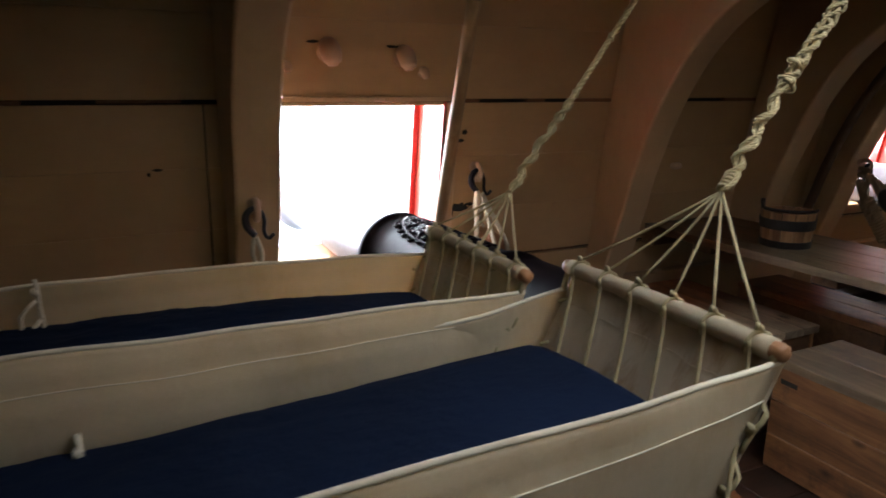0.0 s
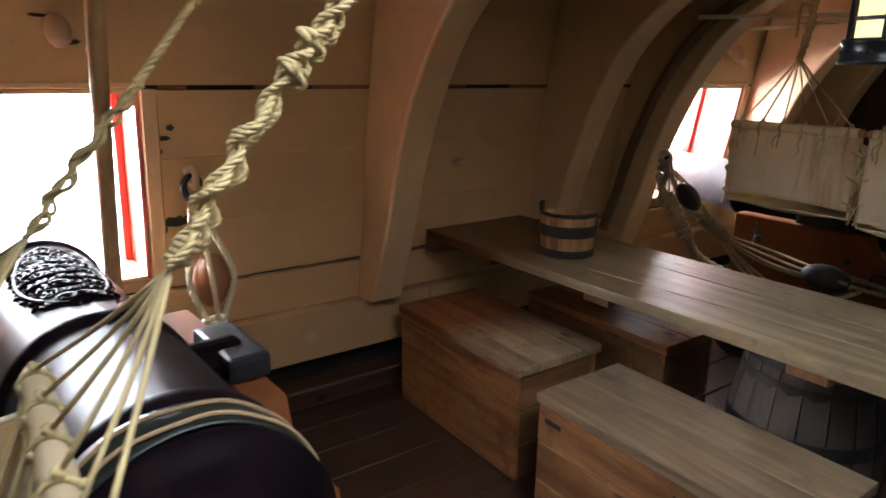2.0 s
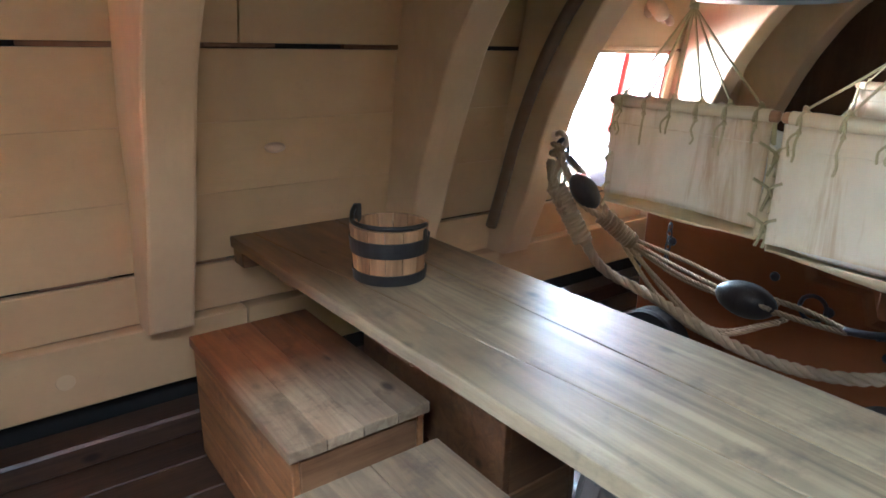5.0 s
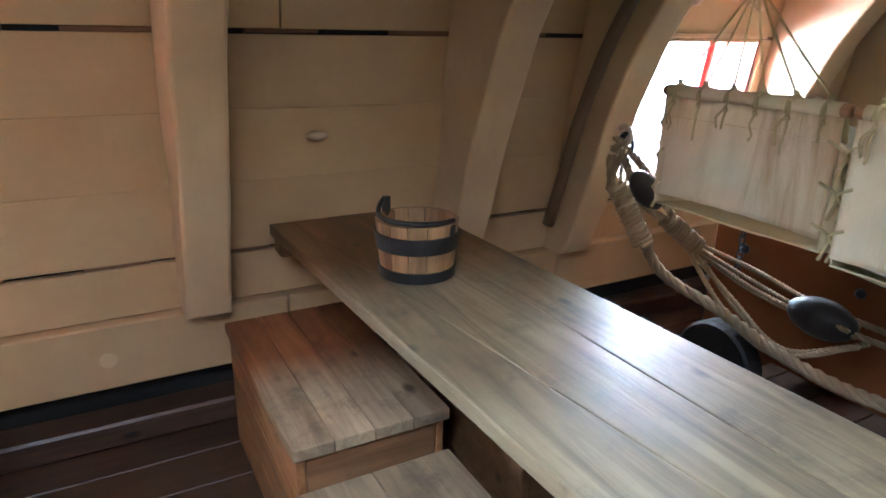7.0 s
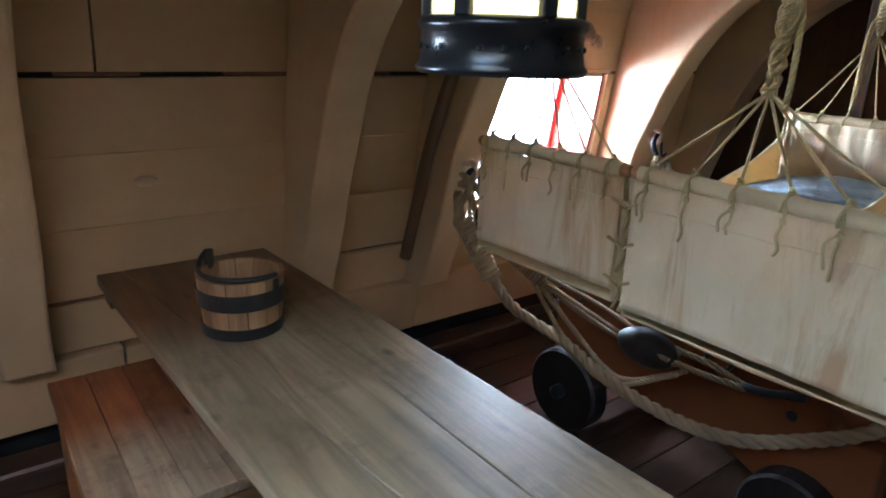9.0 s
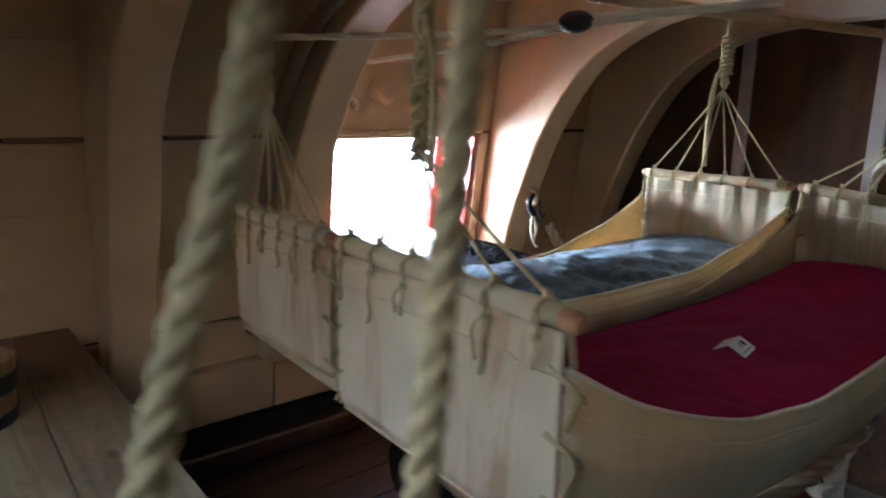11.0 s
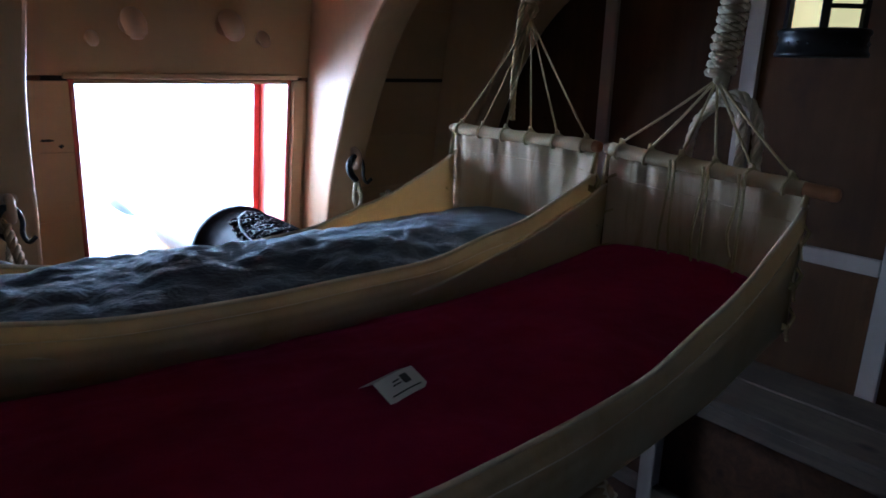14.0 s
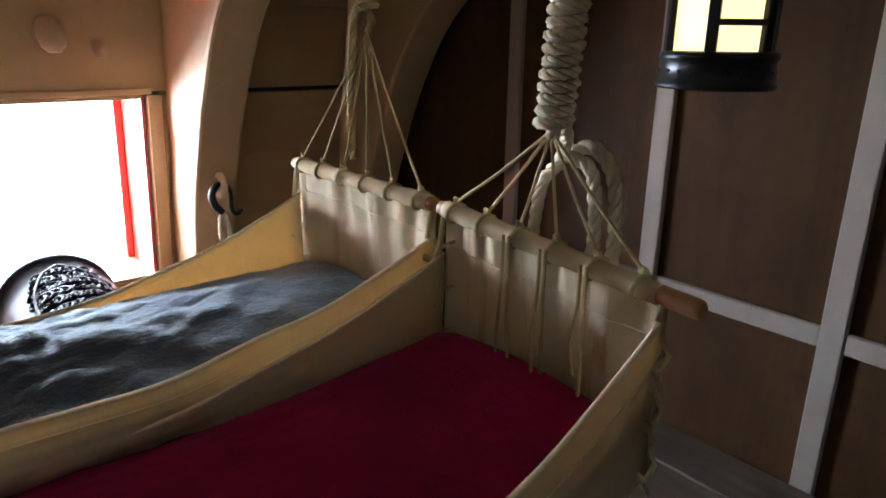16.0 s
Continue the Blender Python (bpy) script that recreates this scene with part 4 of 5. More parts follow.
def staved(name, e, r0, rm, r1, h, z0, n, mat, thick=0.018):
    """Single staves set round a ring, bulged at mid height."""
    for i in range(n):
        a0, a1 = 2 * math.pi * (i + 0.03) / n, 2 * math.pi * (i + 0.97) / n
        verts, faces = [], []
        m = 8
        for j in range(m + 1):
            u = j / m
            r = r0 * (1 - u) + r1 * u + (rm - (r0 + r1) / 2) * 4 * u * (1 - u)
            for a, rr in ((a0, r), (a1, r), (a1, r - thick), (a0, r - thick)):
                verts.append((rr * math.cos(a), rr * math.sin(a), z0 + h * u))
        for j in range(m):
            for k in range(4):
                faces.append((j * 4 + k, j * 4 + (k + 1) % 4, j * 4 + 4 + (k + 1) % 4, j * 4 + 4 + k))
        faces += [(3, 2, 1, 0), (m * 4, m * 4 + 1, m * 4 + 2, m * 4 + 3)]
        raw_part(name, verts, faces, mat, e, smooth=False)


def hoop(e, r, z, h, mat, slope=0.0):
    part("hoop", lathe([(r, z), (r + 0.004, z), (r + 0.004 + slope, z + h), (r + slope, z + h)], 40, "z", False), mat, e, "dark iron hoop")


bucket = thing("bucket", pose(1.385, 2.33, 0.7505), "staved wooden bucket with iron hoops and handle, on the table", "bucket")
staved("stave", bucket, 0.100, 0.1065, 0.113, 0.155, 0.0, 14, STAVE, 0.012)
part("bottom", lathe([(0.0, 0.015), (0.089, 0.015), (0.089, 0.025), (0.0, 0.025)], 28, cap=False), STAVE, bucket)
hoop(bucket, 0.1005, 0.0, 0.030, HOOP, 0.0025)
hoop(bucket, 0.1072, 0.080, 0.044, HOOP, 0.0038)
part("ear", box((-0.010, -0.013, 0.12), (0.004, 0.013, 0.196), 0.005, 2), HOOP, bucket, "dark iron ear").matrix_basis = pose(0.108 * math.cos(radians(118)), 0.108 * math.sin(radians(118)), 0, 0, 0, 118)
part("ear", box((-0.010, -0.013, 0.10), (0.004, 0.013, 0.152), 0.005, 2), HOOP, bucket).matrix_basis = pose(0.108 * math.cos(radians(-58)), 0.108 * math.sin(radians(-58)), 0, 0, 0, -58)
hnd = [Vector(((0.111 - 0.012 * math.sin(math.pi * k / 16)) * math.cos(radians(118 + 184 * k / 16)), (0.111 - 0.012 * math.sin(math.pi * k / 16)) * math.sin(radians(118 + 184 * k / 16)),
               0.163 + 0.028 * max(0.0, 1 - k / 3.0))) for k in range(17)]
raw_part("handle", *tube_data(smooth_path(hnd, 0.01), 0.007, 8), HOOP, bucket, "black iron swing handle lying on the rim")

cask = thing("cask", pose(1.52, 1.42, 0.0), "grey weathered staved cask standing under the table", "cask")
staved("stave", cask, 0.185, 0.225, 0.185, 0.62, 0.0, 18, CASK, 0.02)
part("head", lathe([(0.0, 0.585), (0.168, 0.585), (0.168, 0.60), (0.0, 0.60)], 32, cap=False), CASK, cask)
for z, r in ((0.03, 0.1915), (0.17, 0.2145), (0.40, 0.2195), (0.55, 0.1925)):
    hoop(cask, r, z, 0.042, HOOP, 0.002 if z < 0.3 else -0.002)


# ---- hammock cots ----
def cot(label, x0, x1, y0, y1, zb, near, far, bottom, blanket_z, blanket, blanket_label, crumple, hang, tails, span=(0.0, 1.0), tips=(0.012, 0.012), tilt=0.0, seed=1.0, panel=0.28, lean=0.0):
    """A canvas cot: two spreader bars with laced end panels, sagging sides and bottom, a blanket, lanyards and hanging ropes.
    near, far, bottom and blanket_z give heights along u from one end to the other."""
    e = thing("hammock_cot", pose((x0 + x1) / 2, 1.5, zb - 0.35), label, "hammock", "canvas hammock cots")
    length = x1 - x0
    ya, yb = (y0, y0) if isinstance(y0, float) else y0, (y1, y1) if isinstance(y1, float) else y1
    Y0, Y1 = (lambda u: ya[0] + (ya[1] - ya[0]) * u), (lambda u: yb[0] + (yb[1] - yb[0]) * u)
    slope = [0.0, tilt]

    def along(u, drop):
        """Place along the cot, drawn in towards the middle below the bars."""
        return x0 + length / 2 + (u - 0.5) * (length - 2 * lean * drop)

    def bar_z(end, y):
        return zb + slope[end] * (y - yb[end])

    def side(y, out, top):
        def fn(u, v):
            z = bottom(u) * (1 - v) + top(u) * v
            k = math.sin(math.pi * u) ** 0.7
            yy = y(u) + out * (0.032 * math.sin(math.pi * (v * 0.85)) * k) + wob((u * length, v * 0.4, seed), 5, 0.008, seed) + 0.0018 * math.sin(v * 34 + 5 * wob((u * length, 0, seed), 1.5, 1.0)) * v * v * k
            return (along(u, 1 - v), yy, z + wob((u * length * 2, out, seed), 3, 0.006, seed))
        return fn

    for nm, y, out, top in (("side_near", Y0, -1, near), ("side_far", Y1, 1, far)):
        fn = side(y, out, top)
        shell(wraw(nm, grid_data(48, 26, fn), CANVAS, e), 0.004)
        edge = [Vector(fn(i / 40, 1.0)) for i in range(41)]
        wraw("hem", tube_data(edge, 0.0045, 7), HEM, e, "pale rolled canvas hem")
        seam = [Vector(fn(i / 40, 0.80)) + Vector((0, out * 0.003, 0)) for i in range(41)]
        wraw("seam", tube_data(seam, 0.0012, 5), HEM, e)

    def bot(u, v):
        return (along(u, 1.0), Y0(u) + (Y1(u) - Y0(u)) * v, bottom(u) - 0.05 * math.sin(math.pi * v) * math.sin(math.pi * u) ** 0.5)
    shell(wraw("bottom", grid_data(32, 8, bot), CANVAS, e), 0.004)

    for end, (xe, s) in enumerate(((x0, -1), (x1, 1))):
        y0, y1 = ya[end], yb[end]
        bar = wpart("spreader_bar", lathe([(0.009, y0 - tips[end]), (0.0125, y0 + 0.003 - tips[end]), (0.0138, y0 + 0.009 - tips[end]), (0.0138, y1), (0.0125, y1 + 0.008), (0.009, y1 + 0.012)], 18, "y"), BARWOOD, e, "round wooden spreader bar", True)
        for v in bar.data.vertices:
            v.co = Vector((v.co.x + xe, v.co.y, v.co.z + bar_z(end, v.co.y + base_of(bar).y)))

        def end_panel(u, v):
            y = y0 + (y1 - y0) * u
            fold = 0.006 * math.sin(u * 38 + seed) * (0.3 + v) + 0.010 * math.sin(u * 13 + seed * 2) * v + 0.005 * math.sin(u * 71 + 3 * math.sin(u * 9 + seed)) * v ** 4
            top = bar_z(end, y) - 0.013
            bow = 0.02 * math.sin(math.pi * u)
            return (xe + s * (0.006 + fold * 0.6 + (bow if not lean else 0.0) * (1 - v) - lean * (1 - v)), y, top - panel * (1 - v) + 0.012 * math.sin(math.pi * u) * (1 - v))
        shell(wraw("end_panel", grid_data(60, 16, end_panel), CANVAS_END, e), 0.004)
        for sgn in (-1, 1):
            stitched = [Vector(end_panel(0.01 + 0.98 * i / 44, 0.80)) + Vector((sgn * 0.0035, 0, 0)) for i in range(45)]
            wraw("seam", tube_data(stitched, 0.0012, 5), CANVAS_END, e)

        sleeve = []
        for i in range(31):
            sleeve.append(Vector((xe, y0 + 0.008 + (y1 - y0 - 0.016) * i / 30, bar_z(end, y0 + (y1 - y0) * i / 30))))
        wraw("sleeve", tube_data(sleeve, lambda u: 0.0162 + 0.001 * math.sin(u * 40 + seed), 16), CANVAS, e, "canvas sleeve round the bar")
        vert, rise = hang[end]
        vert, rise = Vector(vert), Vector(rise)
        for i in range(6):
            yi = y0 + 0.035 + (y1 - y0 - 0.07) * i / 5
            zi = bar_z(end, yi)
            loops = [], []
            ring = [Vector((xe + 0.0192 * math.cos(q), yi + 0.004 * q - 0.008, zi + 0.0192 * math.sin(q))) for q in [k * 0.7 for k in range(10)]]
            tube_data(ring, 0.0034, 6, *loops)
            knot_data((xe, yi, zi + 0.023), 0.009, 0.0036, *loops, seed=i + 3)
            if tails:
                side_sign = -s if tails == "in" else s
                ln = 0.24 if tails == "in" else 0.015 + 0.055 * ((i * 37 + int(seed * 10)) % 10) / 10
                drift = 0.35 if tails == "in" else 0.05
                if tails == "in":
                    cord_data([(xe + side_sign * 0.019, yi, zi + 0.006), (xe + side_sign * 0.025, yi - 0.008, zi - 0.04),
                               (xe + side_sign * (0.030 + lean * 1.0), yi - 0.012 - ln * drift, zi - 0.04 - ln)], 0.0033, *loops)
                else:
                    sway = 0.0045 * math.sin(i * 2.3 + seed)
                    xt = xe + side_sign * 0.021
                    cord_data([(xe + side_sign * 0.018, yi, zi + 0.008), (xt, yi - 0.004, zi - 0.022), (xt + side_sign * 0.002, yi + sway, zi - 0.04 - ln * 0.35),
                               (xt, yi - sway * 0.8, zi - 0.045 - ln * 0.75), (xt + side_sign * 0.003, yi + sway * 0.5, zi - 0.05 - ln)], 0.0028, *loops, step=0.008)
                    if i % 2:
                        cord_data([(xt, yi - 0.004, zi - 0.022), (xt + side_sign * 0.003, yi + 0.016, zi - 0.045), (xt, yi + 0.012 - sway, zi - 0.06 - ln * 0.5)], 0.0026, *loops, step=0.008)
                    knot_data((xt, yi - 0.003, zi - 0.026), 0.007, 0.0032, *loops, seed=i)
            if seed == 4.0 and end == 1 and i in (1, 2, 3):
                for k, ln in ((0, 0.13 + 0.06 * ((i * 7) % 4)), (1, 0.06 + 0.05 * i)):
                    yk = yi + 0.012 * k
                    cord_data([(xe - 0.024, yk, zi + 0.008), (xe - 0.031, yk - 0.006, zi - 0.05), (xe - 0.027, yk + 0.012 * (k - 0.5), zi - 0.05 - ln * 0.6), (xe - 0.036, yk - 0.03 + 0.02 * k, zi - 0.05 - ln)], 0.003, *loops)
            wraw("bar_lashing", loops, ROPE, e)
            top = Vector((xe, yi, zi + 0.021))
            wraw("lanyard", cord_data([top, top.lerp(vert, 0.5) + Vector((0, 0, -0.004)), vert], 0.0028, step=0.04), ROPE, e, "thin pale cord")
        for y in (y0, y1):
            sy = 1 if y == y1 else -1
            zi = bar_z(end, y)
            for kk in range(3):
                zc = zi - 0.06 - 0.085 * kk
                xl = xe - s * lean * (zi - zc) / panel
                lace = cord_data([(xl + s * 0.012, y - sy * 0.02, zc), (xl, y + sy * 0.014, zc - 0.02), (xl - s * 0.014, y + sy * 0.008, zc - 0.045), (xl + s * (0.004 - lean * 0.3), y + sy * 0.006, zc - 0.075)], 0.004)
                knot_data((xl - s * 0.02, y + sy * 0.008, zc - 0.04), 0.010, 0.0038, *lace, seed=kk + 9)
                wraw("corner_lacing", lace, ROPE, e)
            tie = near(end) if y == y0 else far(end)
            wraw("corner_tie", cord_data([(xe, y, zi - 0.01), (xe - s * 0.004, y, (zi + tie) / 2 + 0.01), (xe - s * 0.012, y, tie)], 0.006), ROPE, e)

    def blank(u, v):
        uu = span[0] + (span[1] - span[0]) * u
        edge = min(v, 1 - v)
        x = along(uu, 0.62) + 0.02 * (1 - 2 * uu)
        y = Y0(uu) + 0.012 + (Y1(uu) - Y0(uu) - 0.024) * v
        k = math.sin(math.pi * uu) ** 0.7
        y += (-1 if v < 0.5 else 1) * 0.035 * k * (1 - 2 * edge)
        rumple = crumple * (1.0 - 0.75 * max(0.0, min(1.0, (uu - 0.58) / 0.35)))
        z = blanket_z(uu, v) + wob((x, y, seed), 4.5, 0.022 * rumple, seed) + wob((x, y * 1.3, seed), 10, 0.016 * rumple, seed + 2) \
            + abs(wob((x * 1.2, y * 1.6, seed), 15, 0.016 * rumple, seed + 5)) + wob((x * 1.1, y * 1.3, seed), 34, 0.004 * rumple, seed + 8) \
            - 0.010 * (1 - min(1, edge * 9))
        return (x, y, z)
    shell(wraw("blanket", grid_data(110, 48, blank), blanket, e, blanket_label), 0.008)
    return e


def cot_tie(x, y, z, drop, seed):
    e = thing("cot_tie", pose(x, y, z), "short pale cord knotted over a cot edge", "rope", "cords on the cot edges")
    wraw("cord", rope_data([(x, y + 0.02, z - 0.05), (x, y + 0.004, z + 0.006), (x + 0.004, y - 0.014, z - 0.03), (x + 0.01, y - 0.012, z - drop)], 0.005), ROPE_WHITE, e)
    wraw("loop", cord_data([(x, y - 0.016, z - 0.03), (x - 0.03, y - 0.02, z - 0.06), (x - 0.025, y - 0.02, z - 0.10), (x + 0.004, y - 0.018, z - 0.07)], 0.0042), ROPE_WHITE, e)
    wraw("knot", knot_data((x, y - 0.012, z - 0.015), 0.012, 0.005, seed=seed), ROPE_WHITE, e)


cot_tie(-1.31, 1.43, 0.915, 0.16, 4)
cot_tie(-1.40, 1.92, 1.03, 0.17, 5)


def arch(lo, hi, power=2.2):
    return lambda u: lo + (hi - lo) * abs(2 * u - 1) ** power


cot("cream canvas cot with dark navy blanket, hung by cords", -2.02, -0.425, 0.975, 1.455, 1.075, arch(1.045, 1.062, 2), lambda u: 0.926 + 0.215 * abs(u - 0.37) ** 1.6, arch(0.74, 0.80),
    lambda u, v: 0.888 + 0.012 * math.sin(math.pi * v) + 0.11 * max(0.0, u - 0.45) ** 1.5 + 0.012 * (1 - v), NAVY, "plain navy wool blanket", 0.25,
    [((-2.10, 1.21, 1.30), (-2.4, 1.21, 1.93)), ((-0.312, 1.20, 1.256), (0.25, 1.25, 1.93))], "in", seed=1.0, panel=0.26, lean=0.12)
cot("cream canvas cot with dark navy blanket beside the gun", -2.10, -0.515, 1.475, 1.935, 1.06, lambda u: 1.066 - 0.04 * u, arch(1.02, 0.995, 2.0), arch(0.76, 0.80),
    lambda u, v: 0.932 + 0.016 * math.sin(math.pi * v) - 0.02 * abs(2 * u - 1) ** 3, NAVY, "plain navy wool blanket", 0.35,
    [((-2.2, 1.71, 1.28), (-2.5, 1.71, 1.93)), ((-0.397, 1.735, 1.185), (0.18, 1.76, 1.93))], "in", seed=2.0, panel=0.24, lean=0.10)
cot("cream canvas cot with crumpled dark grey wool blanket", 1.94, 3.55, (1.575, 1.505), (2.03, 2.045), 1.25, arch(1.037, 1.185, 2.6), arch(0.985, 1.17, 2.4), arch(0.93, 0.96),
    lambda u, v: 0.988 + 0.04 * math.sin(math.pi * v) + 0.012 * abs(2 * u - 1) ** 2.5, GREY, "crumpled dark grey wool blanket", 1.0,
    [((1.93, 1.812, 1.49), (1.93, 1.80, 1.93)), ((3.60, 1.795, 1.555), (3.62, 1.80, 1.93))], "out", span=(0.19, 1.0), seed=3.0, panel=0.25)
cot("cream canvas cot with smooth crimson wool blanket and small card", 1.94, 3.545, (1.02, 1.005), (1.545, 1.465), 1.25, arch(0.965, 1.19, 2.3), arch(0.974, 1.165, 2.3), arch(0.82, 0.94),
    lambda u, v: 0.945 + 0.02 * math.sin(math.pi * v) + 0.075 * abs(2 * u - 1) ** 2.5, CRIMSON, "smooth crimson wool blanket", 0.3,
    [((1.93, 1.30, 1.43), (1.93, 1.235, 1.93)), ((3.53, 1.207, 1.418), (3.52, 1.215, 1.93))], "out", span=(0.165, 1.0), tips=(0.022, 0.055), tilt=0.06, seed=4.0)


def hanging_rope(pts, radius, material, label, knots=(), coils=(), tail=None, plait=0.0):
    e = thing("hammock_rope", pose(*pts[0]), label, "rope", "ropes hanging the cots")
    if plait:
        wraw("rope", braid_data(pts, plait, radius, seed=pts[0][0]), material, e)
    else:
        wraw("rope", rope_data(pts, radius), material, e)
    for i, (c, size) in enumerate(knots):
        wraw("knot", knot_data(c, size, radius * 0.8, seed=i + 21), material, e)
    for a, b, r, w in coils:
        wraw("whipping", laid_coil_data(a, b, r, w) if w > 0.006 else coil_data(a, b, r, w), material, e)
    if tail:
        wraw("tail", rope_data(tail, radius * 0.9), material, e)
    return e


hanging_rope([(-0.310, 1.20, 1.257), (-0.25, 1.202, 1.345), (-0.18, 1.206, 1.435), (0.05, 1.23, 1.68), (0.29, 1.25, 1.94)], 0.0046, ROPE,
             "thick plaited and knotted pale rope above a cot", [((-0.186, 1.202, 1.43), 0.026), ((-0.165, 1.205, 1.46), 0.023), ((0.0, 1.225, 1.63), 0.024), ((0.02, 1.227, 1.65), 0.022)],
             [((-0.308, 1.20, 1.26), (-0.292, 1.20, 1.282), 0.009, 0.004)], None, 0.0105)
hanging_rope([(-0.40, 1.735, 1.18), (-0.33, 1.74, 1.275), (-0.23, 1.743, 1.395)], 0.004, ROPE, "plaited lower end of a slim cot rope", [((-0.22, 1.744, 1.408), 0.014)], [], None, 0.009)
hanging_rope([(-0.25, 1.742, 1.37), (-0.1, 1.75, 1.565), (0.19, 1.76, 1.94)], 0.0075, ROPE, "slim pale rope from a cot up to a beam", [((-0.12, 1.748, 1.54), 0.010)])
hanging_rope([(3.602, 1.795, 1.56), (3.605, 1.795, 1.70), (3.62, 1.80, 1.94)], 0.010, ROPE, "pale rope with wound hitches above a cot",
             [((3.605, 1.795, 1.585), 0.02)], [((3.605, 1.795, 1.60), (3.61, 1.797, 1.74), 0.017, 0.007)], [(3.60, 1.80, 1.63), (3.585, 1.82, 1.58), (3.575, 1.825, 1.42), (3.575, 1.825, 1.29)])
hanging_rope([(3.53, 1.205, 1.41), (3.525, 1.185, 1.60), (3.515, 1.14, 1.94)], 0.012, ROPE_WHITE, "thick white rope with close wound turns above a cot", [],
             [((3.53, 1.204, 1.425), (3.523, 1.177, 1.66), 0.0215, 0.0085)], None)
loop = thing("rope_loop", pose(3.6, 1.2, 1.3), "thick white rope loop hanging behind a spreader bar", "rope")
wraw("rope_bight", rope_data([(3.545, 1.20, 1.43), (3.585, 1.225, 1.40), (3.60, 1.25, 1.36), (3.605, 1.285, 1.32), (3.60, 1.295, 1.235), (3.59, 1.285, 1.13)], 0.011), ROPE_WHITE, loop)
wraw("rope_bight", rope_data([(3.60, 1.235, 1.375), (3.61, 1.20, 1.36), (3.61, 1.185, 1.33), (3.61, 1.178, 1.24), (3.60, 1.18, 1.12)], 0.011), ROPE_WHITE, loop)
wraw("rope_bight", rope_data([(3.615, 1.26, 1.365), (3.63, 1.21, 1.385), (3.63, 1.165, 1.345), (3.625, 1.15, 1.25), (3.61, 1.15, 1.14)], 0.012), ROPE_WHITE, loop)
hanging_rope([(1.93, 1.812, 1.485), (1.93, 1.79, 1.65), (1.93, 1.79, 1.94)], 0.0055, ROPE, "pale plaited rope with hitches above a cot end", [((1.93, 1.79, 1.66), 0.02)],
             [], [(1.93, 1.80, 1.66), (1.925, 1.83, 1.66), (1.92, 1.83, 1.56)], 0.010)
hanging_rope([(1.93, 1.30, 1.425), (1.93, 1.29, 1.62), (1.93, 1.275, 1.94)], 0.006, ROPE, "pale plaited rope with a frayed tail above a cot end", [((1.93, 1.29, 1.60), 0.02)], [],
             [(1.93, 1.295, 1.62), (1.93, 1.272, 1.56), (1.93, 1.268, 1.46), (1.925, 1.268, 1.40)], 0.011)


def pillow(x, y, z, sx, sy, sz, tilt, label, seed):
    e = thing("pillow", pose(x, y, z, 0, tilt, 0), label, "pillow", "pillows in the cots")
    def half(sign):
        def fn(u, v):
            a, b = 2 * u - 1, 2 * v - 1
            k = (max(0, 1 - abs(a) ** 3.0) * max(0, 1 - abs(b) ** 3.0)) ** 0.5
            return (a * sx * (1 - 0.06 * b * b), b * sy * (1 - 0.06 * a * a), sign * sz * k + wob((a, b, seed), 3, 0.012, seed) * k)
        return fn
    for nm, s in (("upper_face", 1), ("lower_face", -1)):
        raw_part(nm, *grid_data(20, 20, half(s)), LINEN, e)


pillow(2.03, 1.35, 1.005, 0.09, 0.18, 0.045, -42, "off-white linen pillow propped in the crimson cot", 1)
pillow(2.165, 1.29, 0.955, 0.10, 0.17, 0.03, -12, "off-white linen sheet fold under the crimson blanket", 4)
pillow(2.015, 1.77, 1.11, 0.12, 0.19, 0.06, -52, "off-white linen pillow propped in the grey cot", 2)

card = thing("place_card", pose(2.752, 1.235, 0.968, 0, 0, 12), "small folded white card with dark print, on the blanket", "card")
raw_part("front_leaf", *grid_data(6, 4, lambda u, v: (-0.042 + 0.084 * u, -0.040 + 0.038 * v, -0.003 + 0.020 * v + 0.002 * math.sin(u * 3))), PAPER, card)
raw_part("back_leaf", *grid_data(6, 4, lambda u, v: (-0.042 + 0.084 * u, -0.002 + 0.032 * v, 0.017 - 0.018 * v)), PAPER, card)


def card_print(name, a, b, c, dd):
    def fn(u, v):
        k = c + (dd - c) * v
        return (a + (b - a) * u, -0.0405 + 0.038 * k, -0.0008 + 0.020 * k + 0.002 * math.sin((a + 0.042 + (b - a) * u) / 0.084 * 3))
    raw_part(name, *grid_data(4, 1, fn), INK, card)


card_print("mark", 0.004, 0.019, 0.42, 0.80)
card_print("print", -0.018, 0.0, 0.50, 0.56)
card_print("print", -0.014, 0.0, 0.64, 0.70)
card_print("print", -0.032, 0.030, 0.16, 0.22)


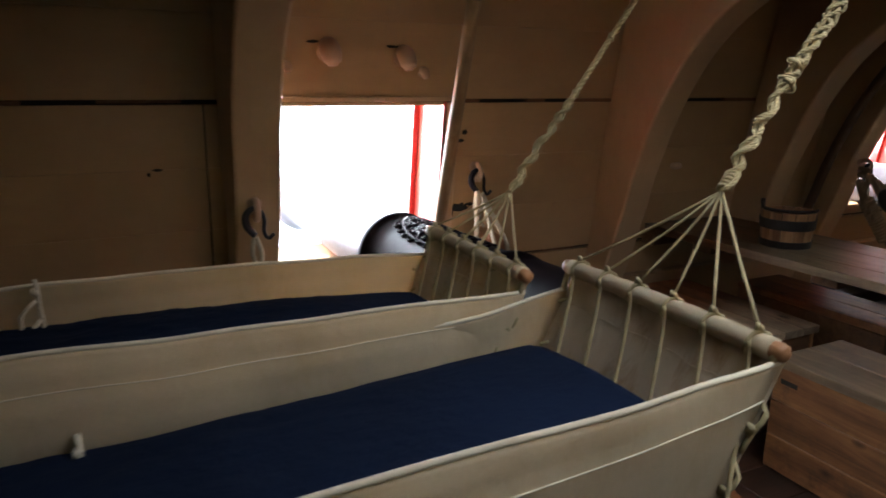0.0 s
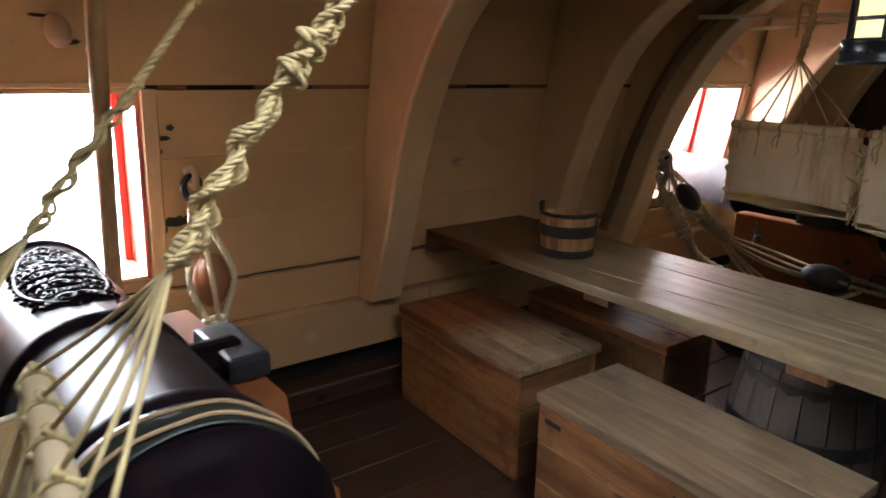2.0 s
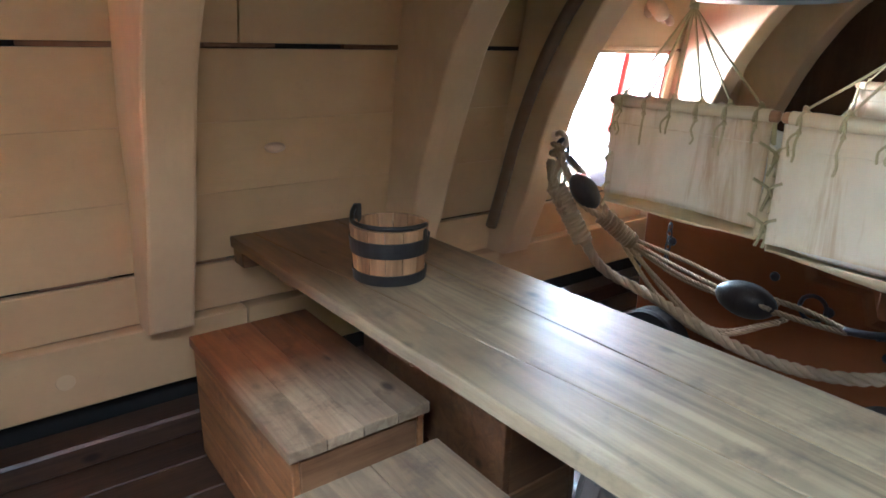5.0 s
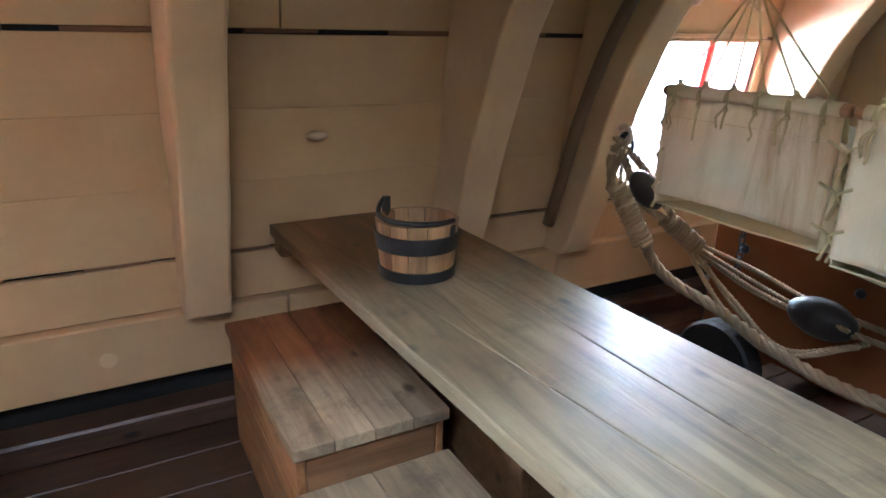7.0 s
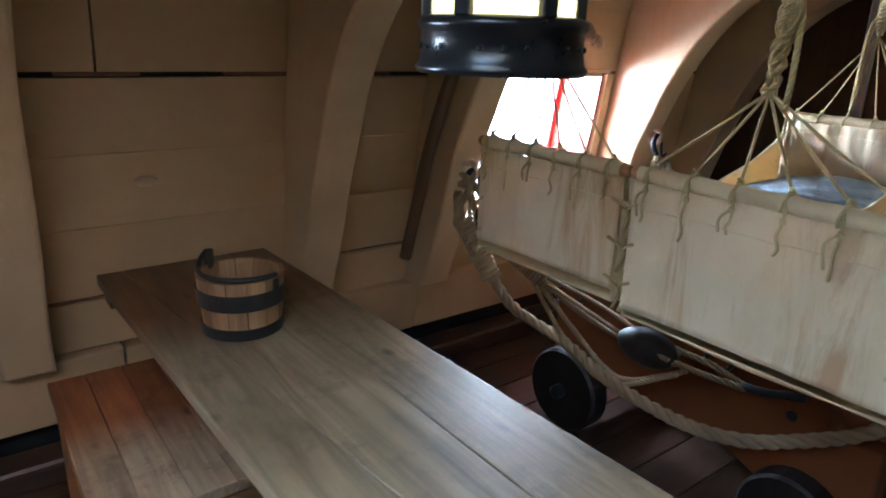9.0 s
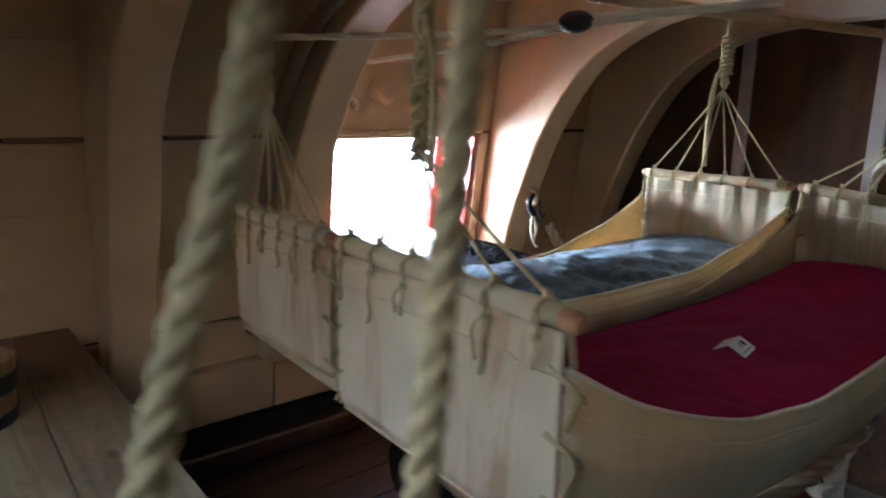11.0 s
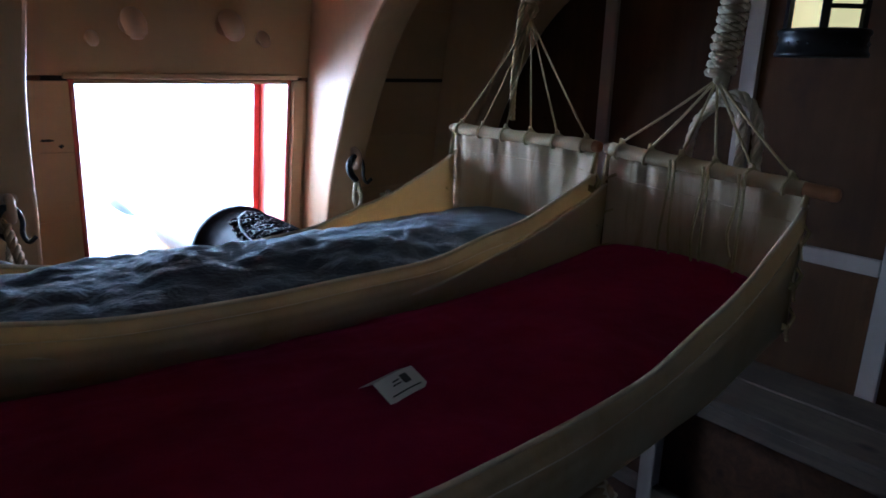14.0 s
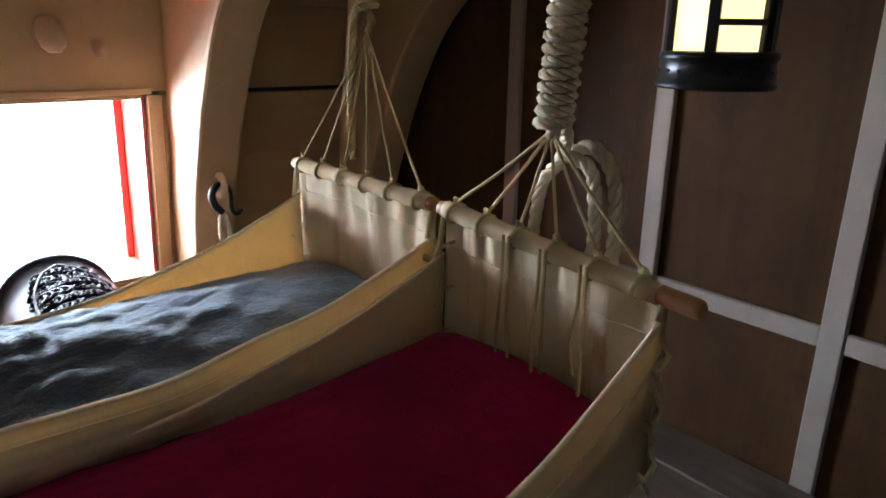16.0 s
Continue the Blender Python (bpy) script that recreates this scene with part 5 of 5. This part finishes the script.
# ---- lanterns ----
def lantern(x, y, z, label, barred=0):
    """A round black lantern with framed lit panes, hung from the deck above."""
    e = thing("lantern", pose(x, y, z), label, "lantern", "hanging lanterns")
    part("base", lathe([(0.0, 0.0), (0.094, 0.0), (0.097, 0.006), (0.092, 0.012), (0.090, 0.044), (0.094, 0.048), (0.094, 0.056), (0.086, 0.060), (0.0, 0.060)], 36, cap=False), BLACK, e, "black riveted tin base", True)
    part("crown", lathe([(0.086, 0.245), (0.098, 0.250), (0.098, 0.262), (0.06, 0.32), (0.03, 0.345), (0.03, 0.37), (0.0, 0.375)], 36, cap=False), BLACK, e, "", True)
    n = 6
    for i in range(n):
        a = 2 * math.pi * i / n + 0.35
        p = box((-0.009, -0.006, 0.058), (0.009, 0.006, 0.248), 0.002)
        ob = part("post", p, BLACK, e)
        ob.matrix_basis = pose(0.084 * math.cos(a), 0.084 * math.sin(a), 0, 0, 0, math.degrees(a) + 90)
        b = a + math.pi / n
        w = 0.078 * math.sin(math.pi / n) - 0.004
        pane = part("pane", box((-w, -0.0015, 0.06), (w, 0.0015, 0.247)), PANE, e, "glowing warm yellow pane")
        pane.matrix_basis = pose(0.070 * math.cos(b), 0.070 * math.sin(b), 0, 0, 0, math.degrees(b) + 90)
        for q in (b - 0.26, b, b + 0.26):
            part("rivet", lathe([(0.0035, 0), (0.0035, 0.002), (0.002, 0.0035)], 8, "x"), BLACK, e).matrix_basis = pose(0.0905 * math.cos(q), 0.0905 * math.sin(q), 0.028, 0, 0, math.degrees(q))
        if i % 2 != barred:
            continue
        bar = part("crossbar", box((-w - 0.006, -0.004, 0.098), (w + 0.006, 0.004, 0.108), 0.001), BLACK, e)
        bar.matrix_basis = pose(0.076 * math.cos(b), 0.076 * math.sin(b), 0, 0, 0, math.degrees(b) + 90)
    ring = [(0.02 * math.cos(q), 0, 0.39 + 0.02 * math.sin(q)) for q in [k * 0.7 for k in range(10)]]
    raw_part("ring", *cord_data(ring, 0.004, step=0.006), BLACK, e)
    raw_part("line", *cord_data([(0, 0, 0.405), (0, 0, 0.44), (0, 0, ZC - z - 0.002)], 0.004), ROPE, e)
    return e


lantern(1.343, 1.31, 1.460, "black round tin lantern with lit yellow panes over the table")
lantern(3.88, 1.16, 1.47, "black round tin lantern with lit yellow panes near the bulkhead", 1)

overhead = thing("overhead_tackle", pose(2.82, 1.8, 1.7), "white ropes and dark block stretched under the deck beams", "tackle")
block_part("block", (2.82, 1.80, 1.715), (1, -0.2, 0.12), 0.11, 0.07, 0.06, BLOCK_DARK, overhead)
d = rope_data([(2.10, 2.35, 1.66), (2.55, 1.97, 1.675), (2.80, 1.81, 1.71)], 0.0095)
rope_data([(2.60, 2.78, 1.62), (2.70, 2.1, 1.66), (2.80, 1.80, 1.70)], 0.0095, *d)
rope_data([(2.82, 1.80, 1.72), (3.10, 1.74, 1.765), (3.55, 1.65, 1.82)], 0.0095, *d)
rope_data([(2.82, 1.79, 1.705), (3.10, 1.70, 1.75), (3.55, 1.60, 1.815)], 0.0095, *d)
wraw("ropes", d, ROPE_WHITE, overhead)
pole = thing("overhead_pole", pose(3.5, 1.7, 1.8), "bare wooden pole lashed under the deck beams", "pole")
wraw("shaft", tube_data(smooth_path([(2.85, 1.78, 1.782), (3.3, 1.72, 1.782), (4.385, 1.585, 1.782)], 0.3), 0.017, 14), SPAR, pole)



def scuff(x, z, w, h, seed, d=-0.0012):
    """A black tar smear with ragged edges on the paint."""
    rs = random.Random(seed)
    n = 26
    bm = bmesh.new()
    ring = []
    for i in range(n):
        a = 2 * math.pi * i / n
        r = 0.55 + 0.45 * rs.random()
        ring.append((x + w * 0.5 * r * math.cos(a), z + h * 0.5 * r * math.sin(a)))
    low = [bm.verts.new(hull(px, 0.002, pz)) for px, pz in ring]
    top = [bm.verts.new(hull(px, d, pz)) for px, pz in ring]
    bm.faces.new(top)
    for i in range(n):
        bm.faces.new((low[i], low[(i + 1) % n], top[(i + 1) % n], top[i]))
    bmesh.ops.recalc_face_normals(bm, faces=bm.faces)
    wpart("tar_smear", bm, TAR, wall_hull, "black tar smear on the paint")


for i, (sx, sz, sw, sh) in enumerate(((0.085, 0.905, 0.13, 0.045), (0.045, 0.885, 0.05, 0.075), (0.14, 0.915, 0.06, 0.02), (0.04, 0.765, 0.04, 0.05), (0.07, 1.20, 0.05, 0.022), (0.055, 1.155, 0.022, 0.02),
                                      (0.09, 1.235, 0.03, 0.03), (-0.56, 1.58, 0.06, 0.014), (-0.25, 1.57, 0.07, 0.014), (-0.165, 1.50, 0.04, 0.02), (-1.12, 1.13, 0.05, 0.012), (-1.15, 1.115, 0.014, 0.02),
                                      (2.60, 1.17, 0.05, 0.012), (2.64, 1.15, 0.02, 0.015))):
    scuff(sx, sz, sw, sh, 50 + i)

# ---- planking, last ----
rnd = random.Random(7)
rows = [(0.215, 0.455, -0.045), (0.4605, 0.638, 0.0), (0.654, 0.8935, 0.0), (1.374, 1.66, 0.0), (0.8945, 1.1295, 0.0), (1.1305, 1.357, 0.0), (1.661, ZC - 0.004, 0.0)]
for ri, (za, zb_, dd) in enumerate(rows):
    if ri in (2, 4, 5):
        segs = [(X0, -2.05), (-2.045, -0.955), (-0.951, PORTS[0][0] - 0.002), (PORTS[0][1] + 0.002, 1.90), (1.905, PORTS[1][0] - 0.002), (PORTS[1][1] + 0.002, X1 - 0.023)]
    elif ri == 1:
        segs = [(X0, -1.2), (-1.195, 1.86), (1.865, X1 - 0.023)]
    else:
        segs = [(X0, -1.6), (-1.596, 1.20), (1.204, 2.43), (2.434, X1 - 0.023)]
    for a, b in segs:
        wpart("plank", box((a + 0.001, dd, za), (b - 0.001, 0.034, zb_), 0.0009 if ri > 1 else 0.004, 1, warp=hull), HULL, wall_hull)
for a, b in PORTS:
    wpart("plank", box((a, 0.0, 0.654), (b, 0.034, PZ0 - 0.001), 0.003, 1, warp=hull), HULL, wall_hull)

# old brown filler in the open seams, with bare black gaps between
for za, zb_ in ((0.6385, 0.6535), (1.3575, 1.3735)):
    x = X0 + 0.1
    while x < X1 - 0.5:
        ln = rnd.uniform(0.05, 0.38)
        if not any(a - 0.03 < x + ln and x < b + 0.03 for a, b in PORTS):
            wpart("seam_filler", box((x, 0.008, za + rnd.uniform(0.0, 0.004)), (x + ln, 0.034, zb_ - 0.0005), 0.002, 1, warp=hull), FILLER, wall_hull)
        x += ln + rnd.uniform(0.02, 0.30)

part("plug", lathe([(0.0, -0.004), (0.026, -0.004), (0.029, -0.001), (0.029, 0.004)], 20, "y", False), KNEE, wall_hull, "round wooden plug in the ledge timber").location = (0.60, hull_y(0.33) - 0.045, 0.33)

pw = 0.185
nrow = int((3.2 - YF) / pw)
for j in range(nrow):
    y = YF + j * pw
    cuts = [X0, X0 + 1.2 + rnd.random() * 1.4, X0 + 4.0 + rnd.random() * 1.5, X1]
    for a, b in zip(cuts, cuts[1:]):
        ob = part("plank", box((-(b - a) / 2 + 0.002, 0.0025, -0.028), ((b - a) / 2 - 0.002, pw - 0.0025, rnd.uniform(-0.0015, 0.0)), 0.003), DECK, floor)
        ob.location = ((a + b) / 2, y, 0)
